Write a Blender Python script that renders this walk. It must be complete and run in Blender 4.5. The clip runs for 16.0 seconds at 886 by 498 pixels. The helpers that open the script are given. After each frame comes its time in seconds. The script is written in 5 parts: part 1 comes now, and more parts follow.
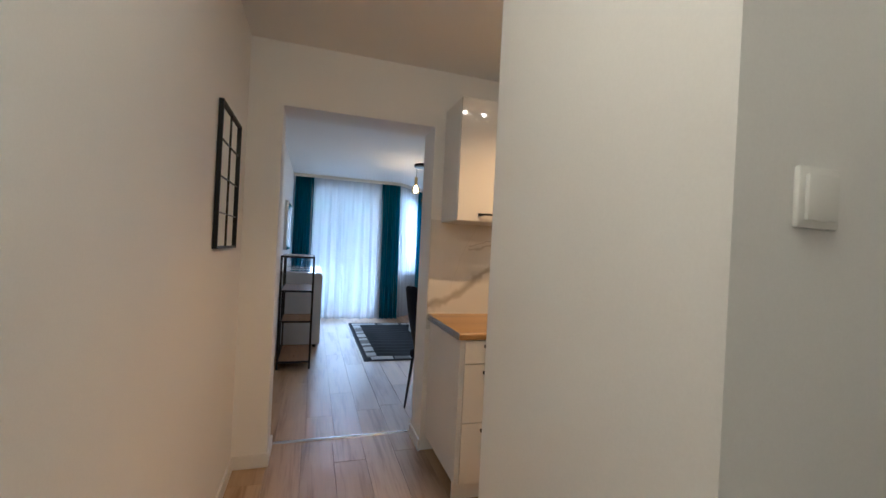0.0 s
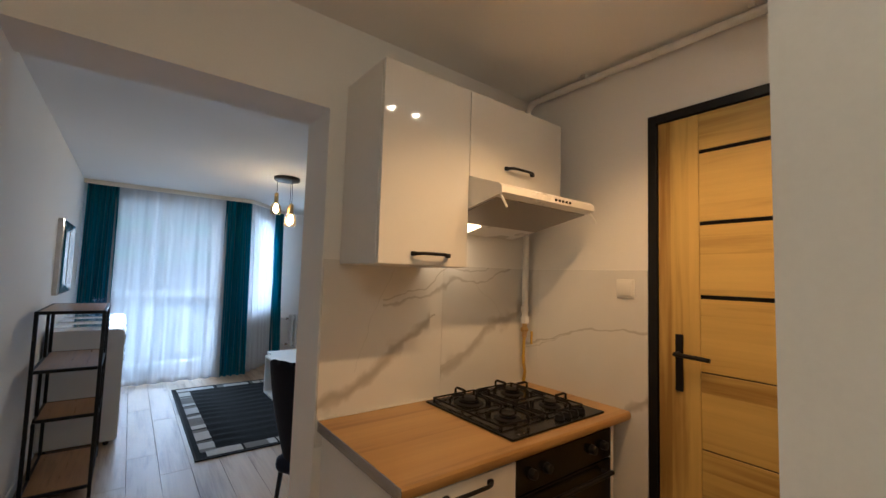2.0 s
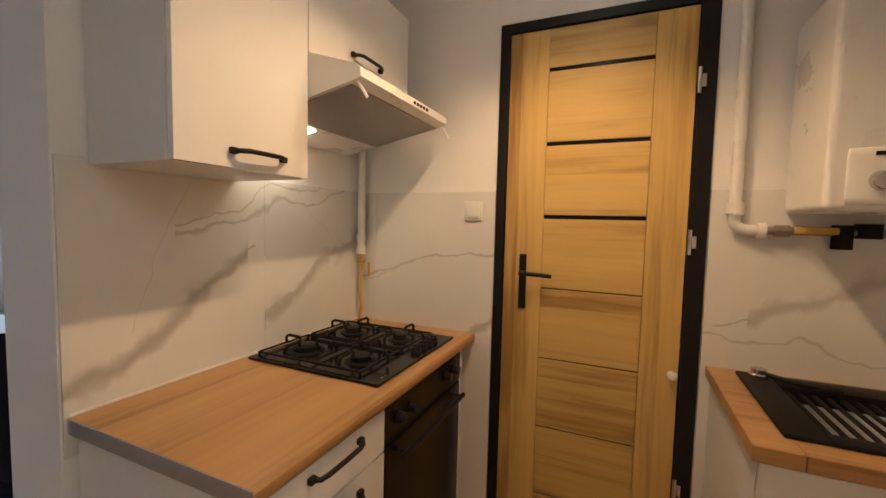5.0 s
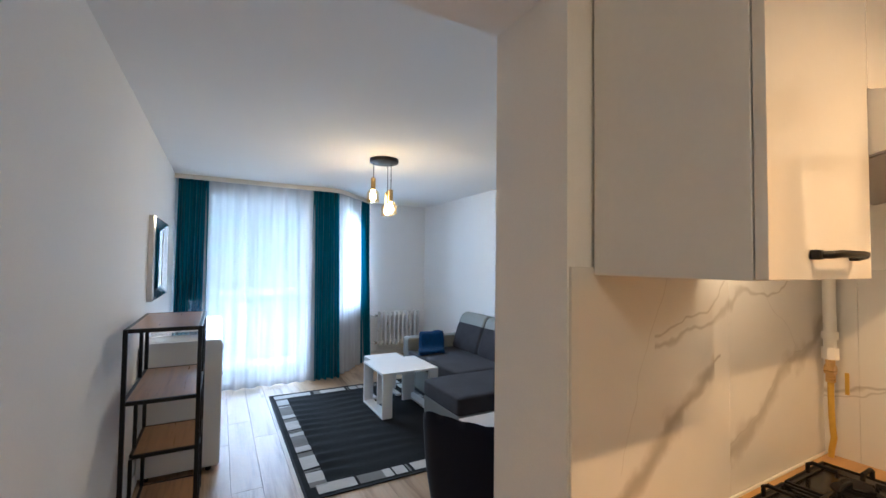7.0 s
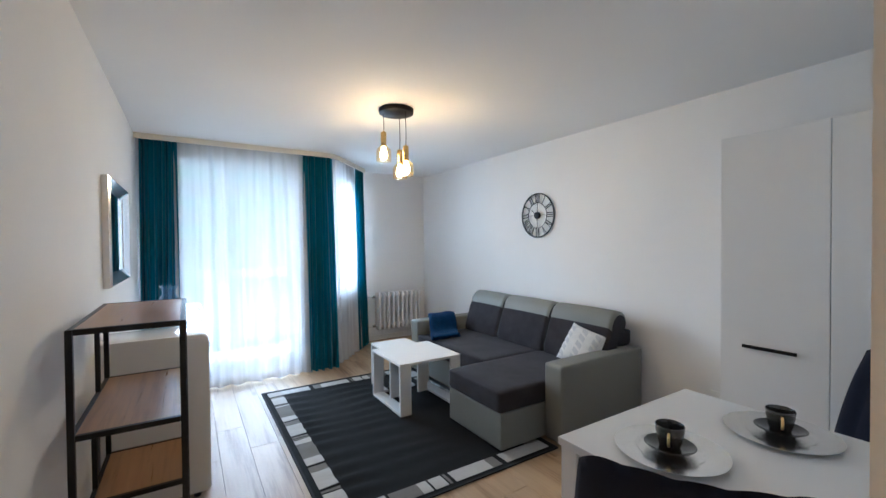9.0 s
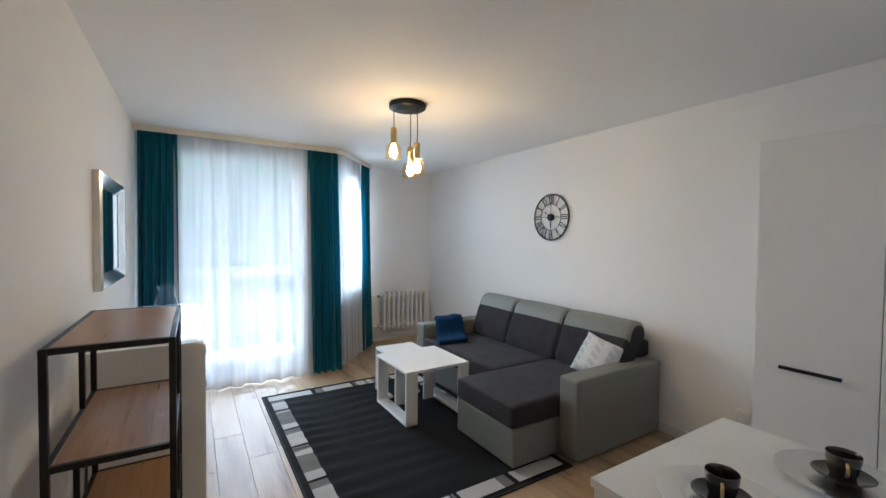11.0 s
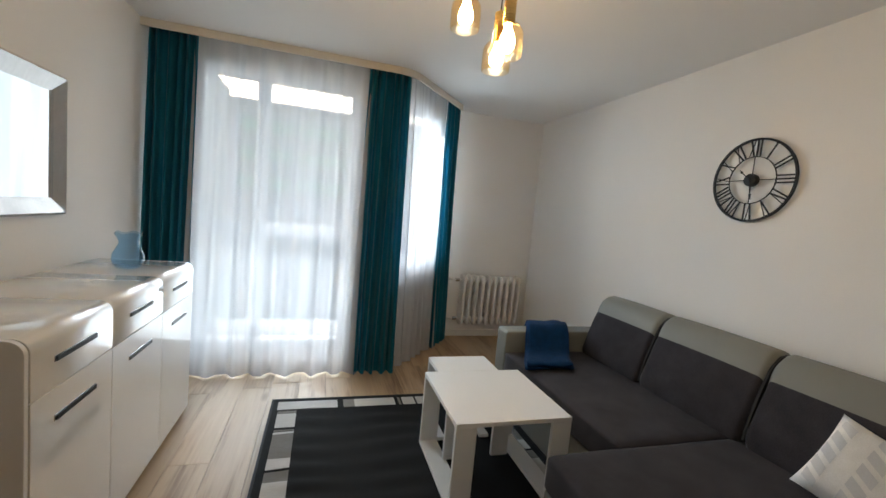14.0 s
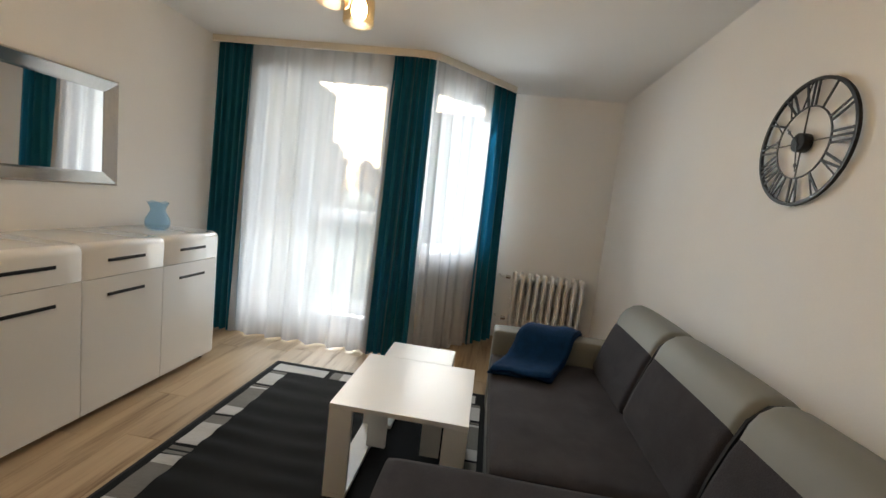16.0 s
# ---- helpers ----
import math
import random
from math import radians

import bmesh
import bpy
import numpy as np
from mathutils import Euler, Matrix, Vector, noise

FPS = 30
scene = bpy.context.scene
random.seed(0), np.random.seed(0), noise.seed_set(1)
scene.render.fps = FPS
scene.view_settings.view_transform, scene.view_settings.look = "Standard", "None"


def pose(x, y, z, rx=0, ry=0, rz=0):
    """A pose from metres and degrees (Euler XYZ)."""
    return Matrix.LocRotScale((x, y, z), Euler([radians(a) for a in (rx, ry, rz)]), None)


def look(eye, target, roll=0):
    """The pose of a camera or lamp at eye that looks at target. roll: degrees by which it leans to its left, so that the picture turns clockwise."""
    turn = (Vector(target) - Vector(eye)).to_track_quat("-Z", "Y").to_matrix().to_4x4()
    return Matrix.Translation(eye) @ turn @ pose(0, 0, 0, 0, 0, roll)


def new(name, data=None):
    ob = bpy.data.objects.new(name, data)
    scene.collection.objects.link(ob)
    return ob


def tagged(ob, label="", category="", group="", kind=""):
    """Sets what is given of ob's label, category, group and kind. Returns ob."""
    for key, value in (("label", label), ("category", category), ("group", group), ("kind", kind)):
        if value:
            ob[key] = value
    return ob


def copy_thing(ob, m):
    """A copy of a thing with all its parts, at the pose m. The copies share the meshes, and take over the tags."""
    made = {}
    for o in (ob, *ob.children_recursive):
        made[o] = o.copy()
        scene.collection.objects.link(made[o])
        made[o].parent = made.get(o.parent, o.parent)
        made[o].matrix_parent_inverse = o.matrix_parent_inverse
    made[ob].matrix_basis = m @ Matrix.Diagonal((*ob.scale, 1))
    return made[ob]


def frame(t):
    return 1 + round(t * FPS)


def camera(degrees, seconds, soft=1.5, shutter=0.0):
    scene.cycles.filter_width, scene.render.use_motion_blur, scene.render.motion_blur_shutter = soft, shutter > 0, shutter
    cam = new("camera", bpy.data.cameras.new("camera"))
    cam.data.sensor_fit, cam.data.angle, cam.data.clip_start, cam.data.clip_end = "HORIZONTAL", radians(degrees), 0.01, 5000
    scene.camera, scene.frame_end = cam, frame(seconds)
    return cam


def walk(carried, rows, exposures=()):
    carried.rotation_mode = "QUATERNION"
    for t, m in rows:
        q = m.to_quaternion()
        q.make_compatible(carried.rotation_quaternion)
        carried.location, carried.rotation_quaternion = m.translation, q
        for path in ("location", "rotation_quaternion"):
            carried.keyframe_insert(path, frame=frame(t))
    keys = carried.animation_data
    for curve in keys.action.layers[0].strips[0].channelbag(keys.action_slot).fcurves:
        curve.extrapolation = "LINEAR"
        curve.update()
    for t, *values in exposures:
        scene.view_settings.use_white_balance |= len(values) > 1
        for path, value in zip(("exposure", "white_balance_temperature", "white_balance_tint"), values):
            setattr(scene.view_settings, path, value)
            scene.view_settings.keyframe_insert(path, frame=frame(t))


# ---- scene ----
cam = camera(94.8, 16.0)
PATH = [
    (0, (0.049, 0.015, 1.331), (0.656, 1.921, 1.33), 2.9),
    (0.5, (0.084, 0.328, 1.346), (0.639, 2.249, 1.356), 2.8),
    (1, (0.118, 0.598, 1.365), (0.783, 2.484, 1.403), 2.4),
    (1.5, (0.125, 0.856, 1.407), (1.052, 2.626, 1.494), 2.1),
    (2, (0.18, 1.037, 1.463), (1.391, 2.623, 1.601), 1.8),
    (2.5, (0.269, 1.176, 1.549), (1.726, 2.535, 1.724), 1.5),
    (3, (0.296, 1.261, 1.602), (1.944, 2.383, 1.761), 1.0),
    (3.5, (0.302, 1.313, 1.51), (2.071, 2.241, 1.596), 0.4),
    (3.7, (0.3, 1.334, 1.466), (2.102, 2.201, 1.502), 0.4),
    (4.2, (0.298, 1.363, 1.402), (2.152, 2.145, 1.348), 0.6),
    (4.75, (0.292, 1.385, 1.38), (2.159, 2.166, 1.262), 1.2),
    (5.3, (0.274, 1.429, 1.399), (2.081, 2.32, 1.267), 1.7),
    (5.8, (0.238, 1.514, 1.443), (1.906, 2.614, 1.357), 1.8),
    (6, (0.214, 1.572, 1.47), (1.789, 2.804, 1.423), 1.7),
    (6.5, (0.174, 1.771, 1.488), (1.434, 3.324, 1.518), 1.4),
    (7, (0.148, 1.981, 1.524), (1.106, 3.735, 1.594), 0.7),
    (7.5, (0.129, 2.188, 1.52), (0.938, 4.016, 1.591), 0.1),
    (8, (0.119, 2.393, 1.5), (0.935, 4.219, 1.542), -0.4),
    (8.5, (0.096, 2.565, 1.471), (1.028, 4.334, 1.472), -0.6),
    (9, (0.089, 2.705, 1.458), (1.149, 4.4, 1.425), -0.5),
    (9.2, (0.094, 2.754, 1.46), (1.199, 4.42, 1.411), -0.5),
    (9.8, (0.094, 2.827, 1.477), (1.254, 4.458, 1.409), -0.4),
    (10.3, (0.091, 2.846, 1.501), (1.232, 4.492, 1.435), -0.1),
    (10.8, (0.109, 2.864, 1.518), (1.188, 4.55, 1.46), 0.4),
    (11.3, (0.166, 2.916, 1.516), (1.16, 4.651, 1.458), 0.9),
    (11.5, (0.208, 2.956, 1.508), (1.156, 4.716, 1.446), 1.2),
    (12, (0.295, 3.109, 1.504), (1.146, 4.917, 1.422), 1.8),
    (12.5, (0.376, 3.304, 1.491), (1.157, 5.143, 1.401), 2.4),
    (13, (0.502, 3.557, 1.471), (1.216, 5.421, 1.355), 3.2),
    (13.5, (0.676, 3.829, 1.419), (1.325, 5.715, 1.274), 4.2),
    (14, (0.92, 4.087, 1.388), (1.493, 5.995, 1.211), 5.3),
    (14.5, (1.279, 4.232, 1.39), (1.746, 6.166, 1.182), 6.6),
    (15, (1.658, 4.289, 1.362), (1.971, 6.251, 1.134), 7.6),
    (15.5, (1.964, 4.288, 1.343), (2.02, 6.273, 1.098), 7.7),
    (16, (2.134, 4.13, 1.36), (1.92, 6.104, 1.126), 6.7),
]
# exposure and white balance drift as the camera's automatics follow the light
EXPOSURES = [
    (0.0, 3.24, 4900, 10), (0.6, 3.07, 4600, 10), (1.0, 2.98, 4750, 10), (1.5, 2.96, 5000, 10), (2.0, 3.00, 5300, 10), (2.5, 3.02, 5750, 10), (3.0, 3.06, 5550, 10), (3.6, 3.18, 5200, 10),
    (5.0, 3.40, 4900, 10), (6.0, 3.66, 4500, 10), (6.5, 3.66, 5100, 10), (7.0, 3.70, 5250, 10), (8.0, 3.76, 5350, 10), (9.0, 3.78, 5600, 10), (11.5, 3.55, 6050, 10), (12.5, 3.44, 6150, 10), (14.0, 3.17, 7000, 12), (16.0, 3.14, 7600, 13),
]
walk(cam, [(t, look(eye, target, roll)) for t, eye, target, roll in PATH], EXPOSURES)

# ---- light ----
world = bpy.data.worlds.new("sky")
scene.world = world
world.use_nodes = True
wn = world.node_tree
sky = wn.nodes.new("ShaderNodeTexSky")
sky.sky_type, sky.sun_disc = "NISHITA", False
sky.sun_elevation, sky.sun_rotation = radians(24), radians(-16)
sky.air_density, sky.dust_density = 1.0, 2.0
wn.links.new(sky.outputs[0], wn.nodes["Background"].inputs[0])
wn.nodes["Background"].inputs[1].default_value = 0.056


def lamp(name, kind, energy, colour, m, **settings):
    data = bpy.data.lights.new(name, kind)
    data.energy, data.color = energy, colour
    for key, value in settings.items():
        if key == "size":
            if kind == "AREA":
                data.shape, data.size, data.size_y = "RECTANGLE", value[0], value[1]
            else:
                data.shadow_soft_size = value
        if key == "cone":
            data.spot_size, data.spot_blend = radians(value), 0.6
    ob = new(name, data)
    ob.matrix_world = m
    return ob


sun = lamp("sun", "SUN", 2.6, (0.58, 0.79, 1.0), look((-2.3, 17.6, 5.6), (0.6, 7.6, 1.2)))
sun.data.angle = radians(60)
# area lamps added in the two window openings, in place of the sky's light
SKYLIGHT = (0.70, 0.87, 1.0)
door_sky = lamp("balcony_door_daylight", "AREA", 2.1, SKYLIGHT, look((0.55, 7.66, 1.28), (1.30, 2.9, 0.95)), size=(1.06, 2.06))
# extra unseen fill lamp low in the door, beneath the wall mirror's view
low_fill = lamp("balcony_floor_daylight", "AREA", 1.15, SKYLIGHT, look((0.55, 7.66, 0.62), (1.50, 2.9, 0.45)), size=(1.06, 0.84))
side_sky = lamp("side_window_daylight", "AREA", 2.7, SKYLIGHT, look((1.80, 8.04, 1.62), (3.0, 4.6, 1.0)), size=(0.62, 1.30))
for daylight in (door_sky, low_fill, side_sky):
    daylight.data.spread = radians(115)
WARM, BULB = (1.0, 0.53, 0.185), (1.0, 0.76, 0.50)
for sx in (1.12, 1.28, 1.44):
    lamp("spot_bulb_light", "SPOT", 1.7, WARM, look((sx, 1.56, 2.375), (sx, 1.70, 0.0)), size=0.014, cone=130)
lamp("hood_light", "AREA", 0.035, (1.0, 0.72, 0.42), look((1.37, 2.50, 1.668), (1.37, 2.50, 0.9)), size=(0.14, 0.05))
lamp("hall_light", "POINT", 1.38, (1.0, 0.80, 0.49), pose(-0.08, 0.12, 2.38), size=0.10)

# ---- materials ----


def mat(name, colour, rough=0.5, metal=0.0, vary=0.08, scale=6.0, bump=0.0, grain=60.0, coat=0.0, sheen=0.0, stretch=(1, 1, 1), rand=0.0, spec=0.5):
    m = bpy.data.materials.new(name)
    m.use_nodes = True
    t = m.node_tree
    n, link = t.nodes, t.links.new
    b = n["Principled BSDF"]
    b.inputs["Metallic"].default_value = metal
    b.inputs["Specular IOR Level"].default_value = spec
    b.inputs["Coat Weight"].default_value = coat
    b.inputs["Coat Roughness"].default_value = 0.03
    b.inputs["Sheen Weight"].default_value = sheen
    b.inputs["Sheen Roughness"].default_value = 0.4
    co = n.new("ShaderNodeTexCoord")
    mp = n.new("ShaderNodeMapping")
    mp.inputs["Scale"].default_value = stretch
    link(co.outputs["Object"], mp.inputs[0])
    big, fine = n.new("ShaderNodeTexNoise"), n.new("ShaderNodeTexNoise")
    big.inputs["Scale"].default_value, fine.inputs["Scale"].default_value = scale, grain
    big.inputs["Detail"].default_value, fine.inputs["Detail"].default_value = 4, 3
    link(mp.outputs[0], big.inputs[0])
    link(mp.outputs[0], fine.inputs[0])
    ramp = n.new("ShaderNodeValToRGB")
    ramp.color_ramp.elements[0].position, ramp.color_ramp.elements[1].position = 0.3, 0.7
    ramp.color_ramp.elements[0].color = (*[c * (1 - vary) for c in colour], 1)
    ramp.color_ramp.elements[1].color = (*[min(1, c * (1 + vary)) for c in colour], 1)
    mixv = n.new("ShaderNodeMath")
    mixv.operation = "MULTIPLY_ADD"
    mixv.inputs[1].default_value, mixv.inputs[2].default_value = 0.45, 0.0
    add = n.new("ShaderNodeMath")
    add.operation = "MULTIPLY_ADD"
    add.inputs[1].default_value = 0.55
    link(fine.outputs[0], mixv.inputs[0])
    link(big.outputs[0], add.inputs[0])
    link(mixv.outputs[0], add.inputs[2])
    link(add.outputs[0], ramp.inputs[0])
    last = ramp.outputs[0]
    if rand:
        info, hsv, mr = n.new("ShaderNodeObjectInfo"), n.new("ShaderNodeHueSaturation"), n.new("ShaderNodeMapRange")
        mr.inputs["To Min"].default_value, mr.inputs["To Max"].default_value = 1 - rand, 1 + rand
        link(info.outputs["Random"], mr.inputs[0])
        link(mr.outputs[0], hsv.inputs["Value"])
        link(last, hsv.inputs["Color"])
        last = hsv.outputs[0]
    link(last, b.inputs["Base Color"])
    rr = n.new("ShaderNodeMapRange")
    rr.inputs["To Min"].default_value, rr.inputs["To Max"].default_value = max(0.02, rough * 0.85), min(1, rough * 1.15)
    link(big.outputs[0], rr.inputs[0])
    link(rr.outputs[0], b.inputs["Roughness"])
    if bump:
        bp = n.new("ShaderNodeBump")
        bp.inputs["Strength"].default_value, bp.inputs["Distance"].default_value = 1.0, bump
        link(fine.outputs[0], bp.inputs["Height"])
        link(bp.outputs[0], b.inputs["Normal"])
    return m


def wood(name, dark, light, along=0, rough=0.45, rand=0.12, size=1.0, spec=0.4, knots=True, streak=0.40, stave=0.0, across=0):
    """Grain that runs along one axis of the object: broad cathedral bands, fine pores, a few knots."""
    m = bpy.data.materials.new(name)
    m.use_nodes = True
    t = m.node_tree
    n, link = t.nodes, t.links.new
    b = n["Principled BSDF"]
    b.inputs["Specular IOR Level"].default_value = spec
    co, info = n.new("ShaderNodeTexCoord"), n.new("ShaderNodeObjectInfo")
    shift = n.new("ShaderNodeVectorMath")
    shift.operation = "MULTIPLY_ADD"
    shift.inputs[1].default_value = (1, 1, 1)
    off = n.new("ShaderNodeVectorMath")
    off.operation = "SCALE"
    off.inputs[0].default_value = (37.0, 53.0, 19.0)
    link(info.outputs["Random"], off.inputs["Scale"])
    link(co.outputs["Object"], shift.inputs[0])
    link(off.outputs[0], shift.inputs[2])
    vals = []
    for cross, lengthwise, detail in ((9.0, 0.9, 5), (60.0, 3.0, 4), (220.0, 6.0, 2)):
        mp, nz = n.new("ShaderNodeMapping"), n.new("ShaderNodeTexNoise")
        s = [cross * size] * 3
        s[along] = lengthwise * size
        mp.inputs["Scale"].default_value = s
        link(shift.outputs[0], mp.inputs[0])
        link(mp.outputs[0], nz.inputs[0])
        nz.inputs["Scale"].default_value, nz.inputs["Detail"].default_value, nz.inputs["Distortion"].default_value = 1.0, detail, 0.6
        vals.append(nz.outputs[0])
    m1, m2 = n.new("ShaderNodeMath"), n.new("ShaderNodeMath")
    for q in (m1, m2):
        q.operation = "MULTIPLY_ADD"
    m1.inputs[1].default_value, m2.inputs[1].default_value = 0.92 - streak, streak
    m2.inputs[2].default_value = 0.02
    link(vals[0], m1.inputs[0])
    link(vals[1], m2.inputs[0])
    link(m2.outputs[0], m1.inputs[2])
    ramp = n.new("ShaderNodeValToRGB")
    e = ramp.color_ramp.elements
    e[0].position, e[0].color = 0.30, (*dark, 1)
    e[1].position, e[1].color = 0.66, (*light, 1)
    mid = e.new(0.47)
    mid.color = (*[0.25 * d + 0.75 * l for d, l in zip(dark, light)], 1)
    tone = m1.outputs[0]
    if stave:  # veneer laid in staves, each of its own tone
        sp, step, flo, rnd_, mix_ = n.new("ShaderNodeSeparateXYZ"), n.new("ShaderNodeMath"), n.new("ShaderNodeMath"), n.new("ShaderNodeTexWhiteNoise"), n.new("ShaderNodeMath")
        link(shift.outputs[0], sp.inputs[0])
        step.operation, flo.operation, mix_.operation = "DIVIDE", "FLOOR", "MULTIPLY_ADD"
        step.inputs[1].default_value, mix_.inputs[1].default_value = stave, 0.16
        rnd_.noise_dimensions = "1D"
        link(sp.outputs[across], step.inputs[0])
        link(step.outputs[0], flo.inputs[0])
        link(flo.outputs[0], rnd_.inputs["W"])
        link(rnd_.outputs["Value"], mix_.inputs[0])
        low = n.new("ShaderNodeMath")
        low.operation = "SUBTRACT"
        low.inputs[1].default_value = 0.08
        link(tone, low.inputs[0])
        link(low.outputs[0], mix_.inputs[2])
        tone = mix_.outputs[0]
    link(tone, ramp.inputs[0])
    hsv, mr = n.new("ShaderNodeHueSaturation"), n.new("ShaderNodeMapRange")
    mr.inputs["To Min"].default_value, mr.inputs["To Max"].default_value = 1 - rand, 1 + rand
    link(info.outputs["Random"], mr.inputs[0])
    link(mr.outputs[0], hsv.inputs["Value"])
    last = ramp.outputs[0]
    if knots:
        mp, vo = n.new("ShaderNodeMapping"), n.new("ShaderNodeTexVoronoi")
        s = [3.2] * 3
        s[along] = 1.1
        mp.inputs["Scale"].default_value = s
        link(shift.outputs[0], mp.inputs[0])
        link(mp.outputs[0], vo.inputs[0])
        vo.inputs["Scale"].default_value = 1.0
        kr, mx = n.new("ShaderNodeMapRange"), n.new("ShaderNodeMix")
        kr.inputs["From Min"].default_value, kr.inputs["From Max"].default_value = 0.03, 0.10
        kr.inputs["To Min"].default_value, kr.inputs["To Max"].default_value = 0.55, 0.0
        link(vo.outputs["Distance"], kr.inputs[0])
        mx.data_type = "RGBA"
        link(kr.outputs[0], mx.inputs["Factor"])
        link(last, mx.inputs["A"])
        mx.inputs["B"].default_value = (*[d * 0.45 for d in dark], 1)
        last = mx.outputs["Result"]
    link(last, hsv.inputs["Color"])
    link(hsv.outputs[0], b.inputs["Base Color"])
    rr = n.new("ShaderNodeMapRange")
    rr.inputs["To Min"].default_value, rr.inputs["To Max"].default_value = rough * 0.8, rough * 1.2
    link(vals[1], rr.inputs[0])
    link(rr.outputs[0], b.inputs["Roughness"])
    bp = n.new("ShaderNodeBump")
    bp.inputs["Strength"].default_value, bp.inputs["Distance"].default_value = 0.6, 0.0006
    link(vals[2], bp.inputs["Height"])
    link(bp.outputs[0], b.inputs["Normal"])
    return m


def clear(name, tint, rough=0.02, body=0.0):
    """Thin clear glass: it lets light through in its tint, with a mirror gloss that grows at grazing angles."""
    m = bpy.data.materials.new(name)
    m.use_nodes = True
    n, link = m.node_tree.nodes, m.node_tree.links.new
    n.remove(n["Principled BSDF"])
    tr, gl, mx, fr = n.new("ShaderNodeBsdfTransparent"), n.new("ShaderNodeBsdfGlossy"), n.new("ShaderNodeMixShader"), n.new("ShaderNodeLayerWeight")
    tr.inputs[0].default_value = (*tint, 1)
    gl.inputs["Roughness"].default_value = rough
    pw_, sc = n.new("ShaderNodeMath"), n.new("ShaderNodeMath")
    pw_.operation, sc.operation = "POWER", "MULTIPLY_ADD"
    pw_.inputs[1].default_value, sc.inputs[1].default_value, sc.inputs[2].default_value = 4.0, 0.55, 0.035
    link(fr.outputs["Facing"], pw_.inputs[0])
    link(pw_.outputs[0], sc.inputs[0])
    link(sc.outputs[0], mx.inputs[0])
    link(tr.outputs[0], mx.inputs[1])
    if body:  # milky coloured glass scatters part of the light
        tl, df, half, milk = (n.new("ShaderNode" + k) for k in ("BsdfTranslucent", "BsdfDiffuse", "MixShader", "MixShader"))
        tl.inputs[0].default_value = df.inputs[0].default_value = (*[c * c for c in tint], 1)
        link(tl.outputs[0], half.inputs[1])
        link(df.outputs[0], half.inputs[2])
        milk.inputs[0].default_value = body
        link(tr.outputs[0], milk.inputs[1])
        link(half.outputs[0], milk.inputs[2])
        link(milk.outputs[0], mx.inputs[1])
    link(gl.outputs[0], mx.inputs[2])
    link(mx.outputs[0], n["Material Output"].inputs[0])
    return m


def glow(name, colour, strength):
    m = bpy.data.materials.new(name)
    m.use_nodes = True
    b = m.node_tree.nodes["Principled BSDF"]
    b.inputs["Base Color"].default_value = (0.8, 0.8, 0.8, 1)
    b.inputs["Emission Color"].default_value = (*colour, 1)
    b.inputs["Emission Strength"].default_value = strength
    return m


def sheer_cloth(name, open_share):
    m = bpy.data.materials.new(name)
    m.use_nodes = True
    n, link = m.node_tree.nodes, m.node_tree.links.new
    n.remove(n["Principled BSDF"])
    tr, tl, df, mx, cloth = (n.new("ShaderNode" + k) for k in ("BsdfTransparent", "BsdfTranslucent", "BsdfDiffuse", "MixShader", "MixShader"))
    tl.inputs[0].default_value = (0.215, 0.215, 0.225, 1)
    df.inputs[0].default_value = (0.92, 0.92, 0.93, 1)
    tr.inputs[0].default_value = (1, 1, 1, 1)
    cloth.inputs[0].default_value = 0.45
    link(tl.outputs[0], cloth.inputs[1])
    link(df.outputs[0], cloth.inputs[2])
    co, mp, nz, mr = n.new("ShaderNodeTexCoord"), n.new("ShaderNodeMapping"), n.new("ShaderNodeTexNoise"), n.new("ShaderNodeMapRange")
    mp.inputs["Scale"].default_value = (16, 16, 0.5)
    nz.inputs["Scale"].default_value, nz.inputs["Detail"].default_value = 1.0, 1.0
    link(co.outputs["Object"], mp.inputs[0])
    link(mp.outputs[0], nz.inputs[0])
    mr.inputs["From Min"].default_value, mr.inputs["From Max"].default_value = 0.3, 0.7
    mr.inputs["To Min"].default_value, mr.inputs["To Max"].default_value = 1 - open_share - 0.07, 1 - open_share + 0.07
    link(nz.outputs[0], mr.inputs[0])
    link(mr.outputs[0], mx.inputs[0])
    link(tr.outputs[0], mx.inputs[1])
    link(cloth.outputs[0], mx.inputs[2])
    link(mx.outputs[0], n["Material Output"].inputs[0])
    return m


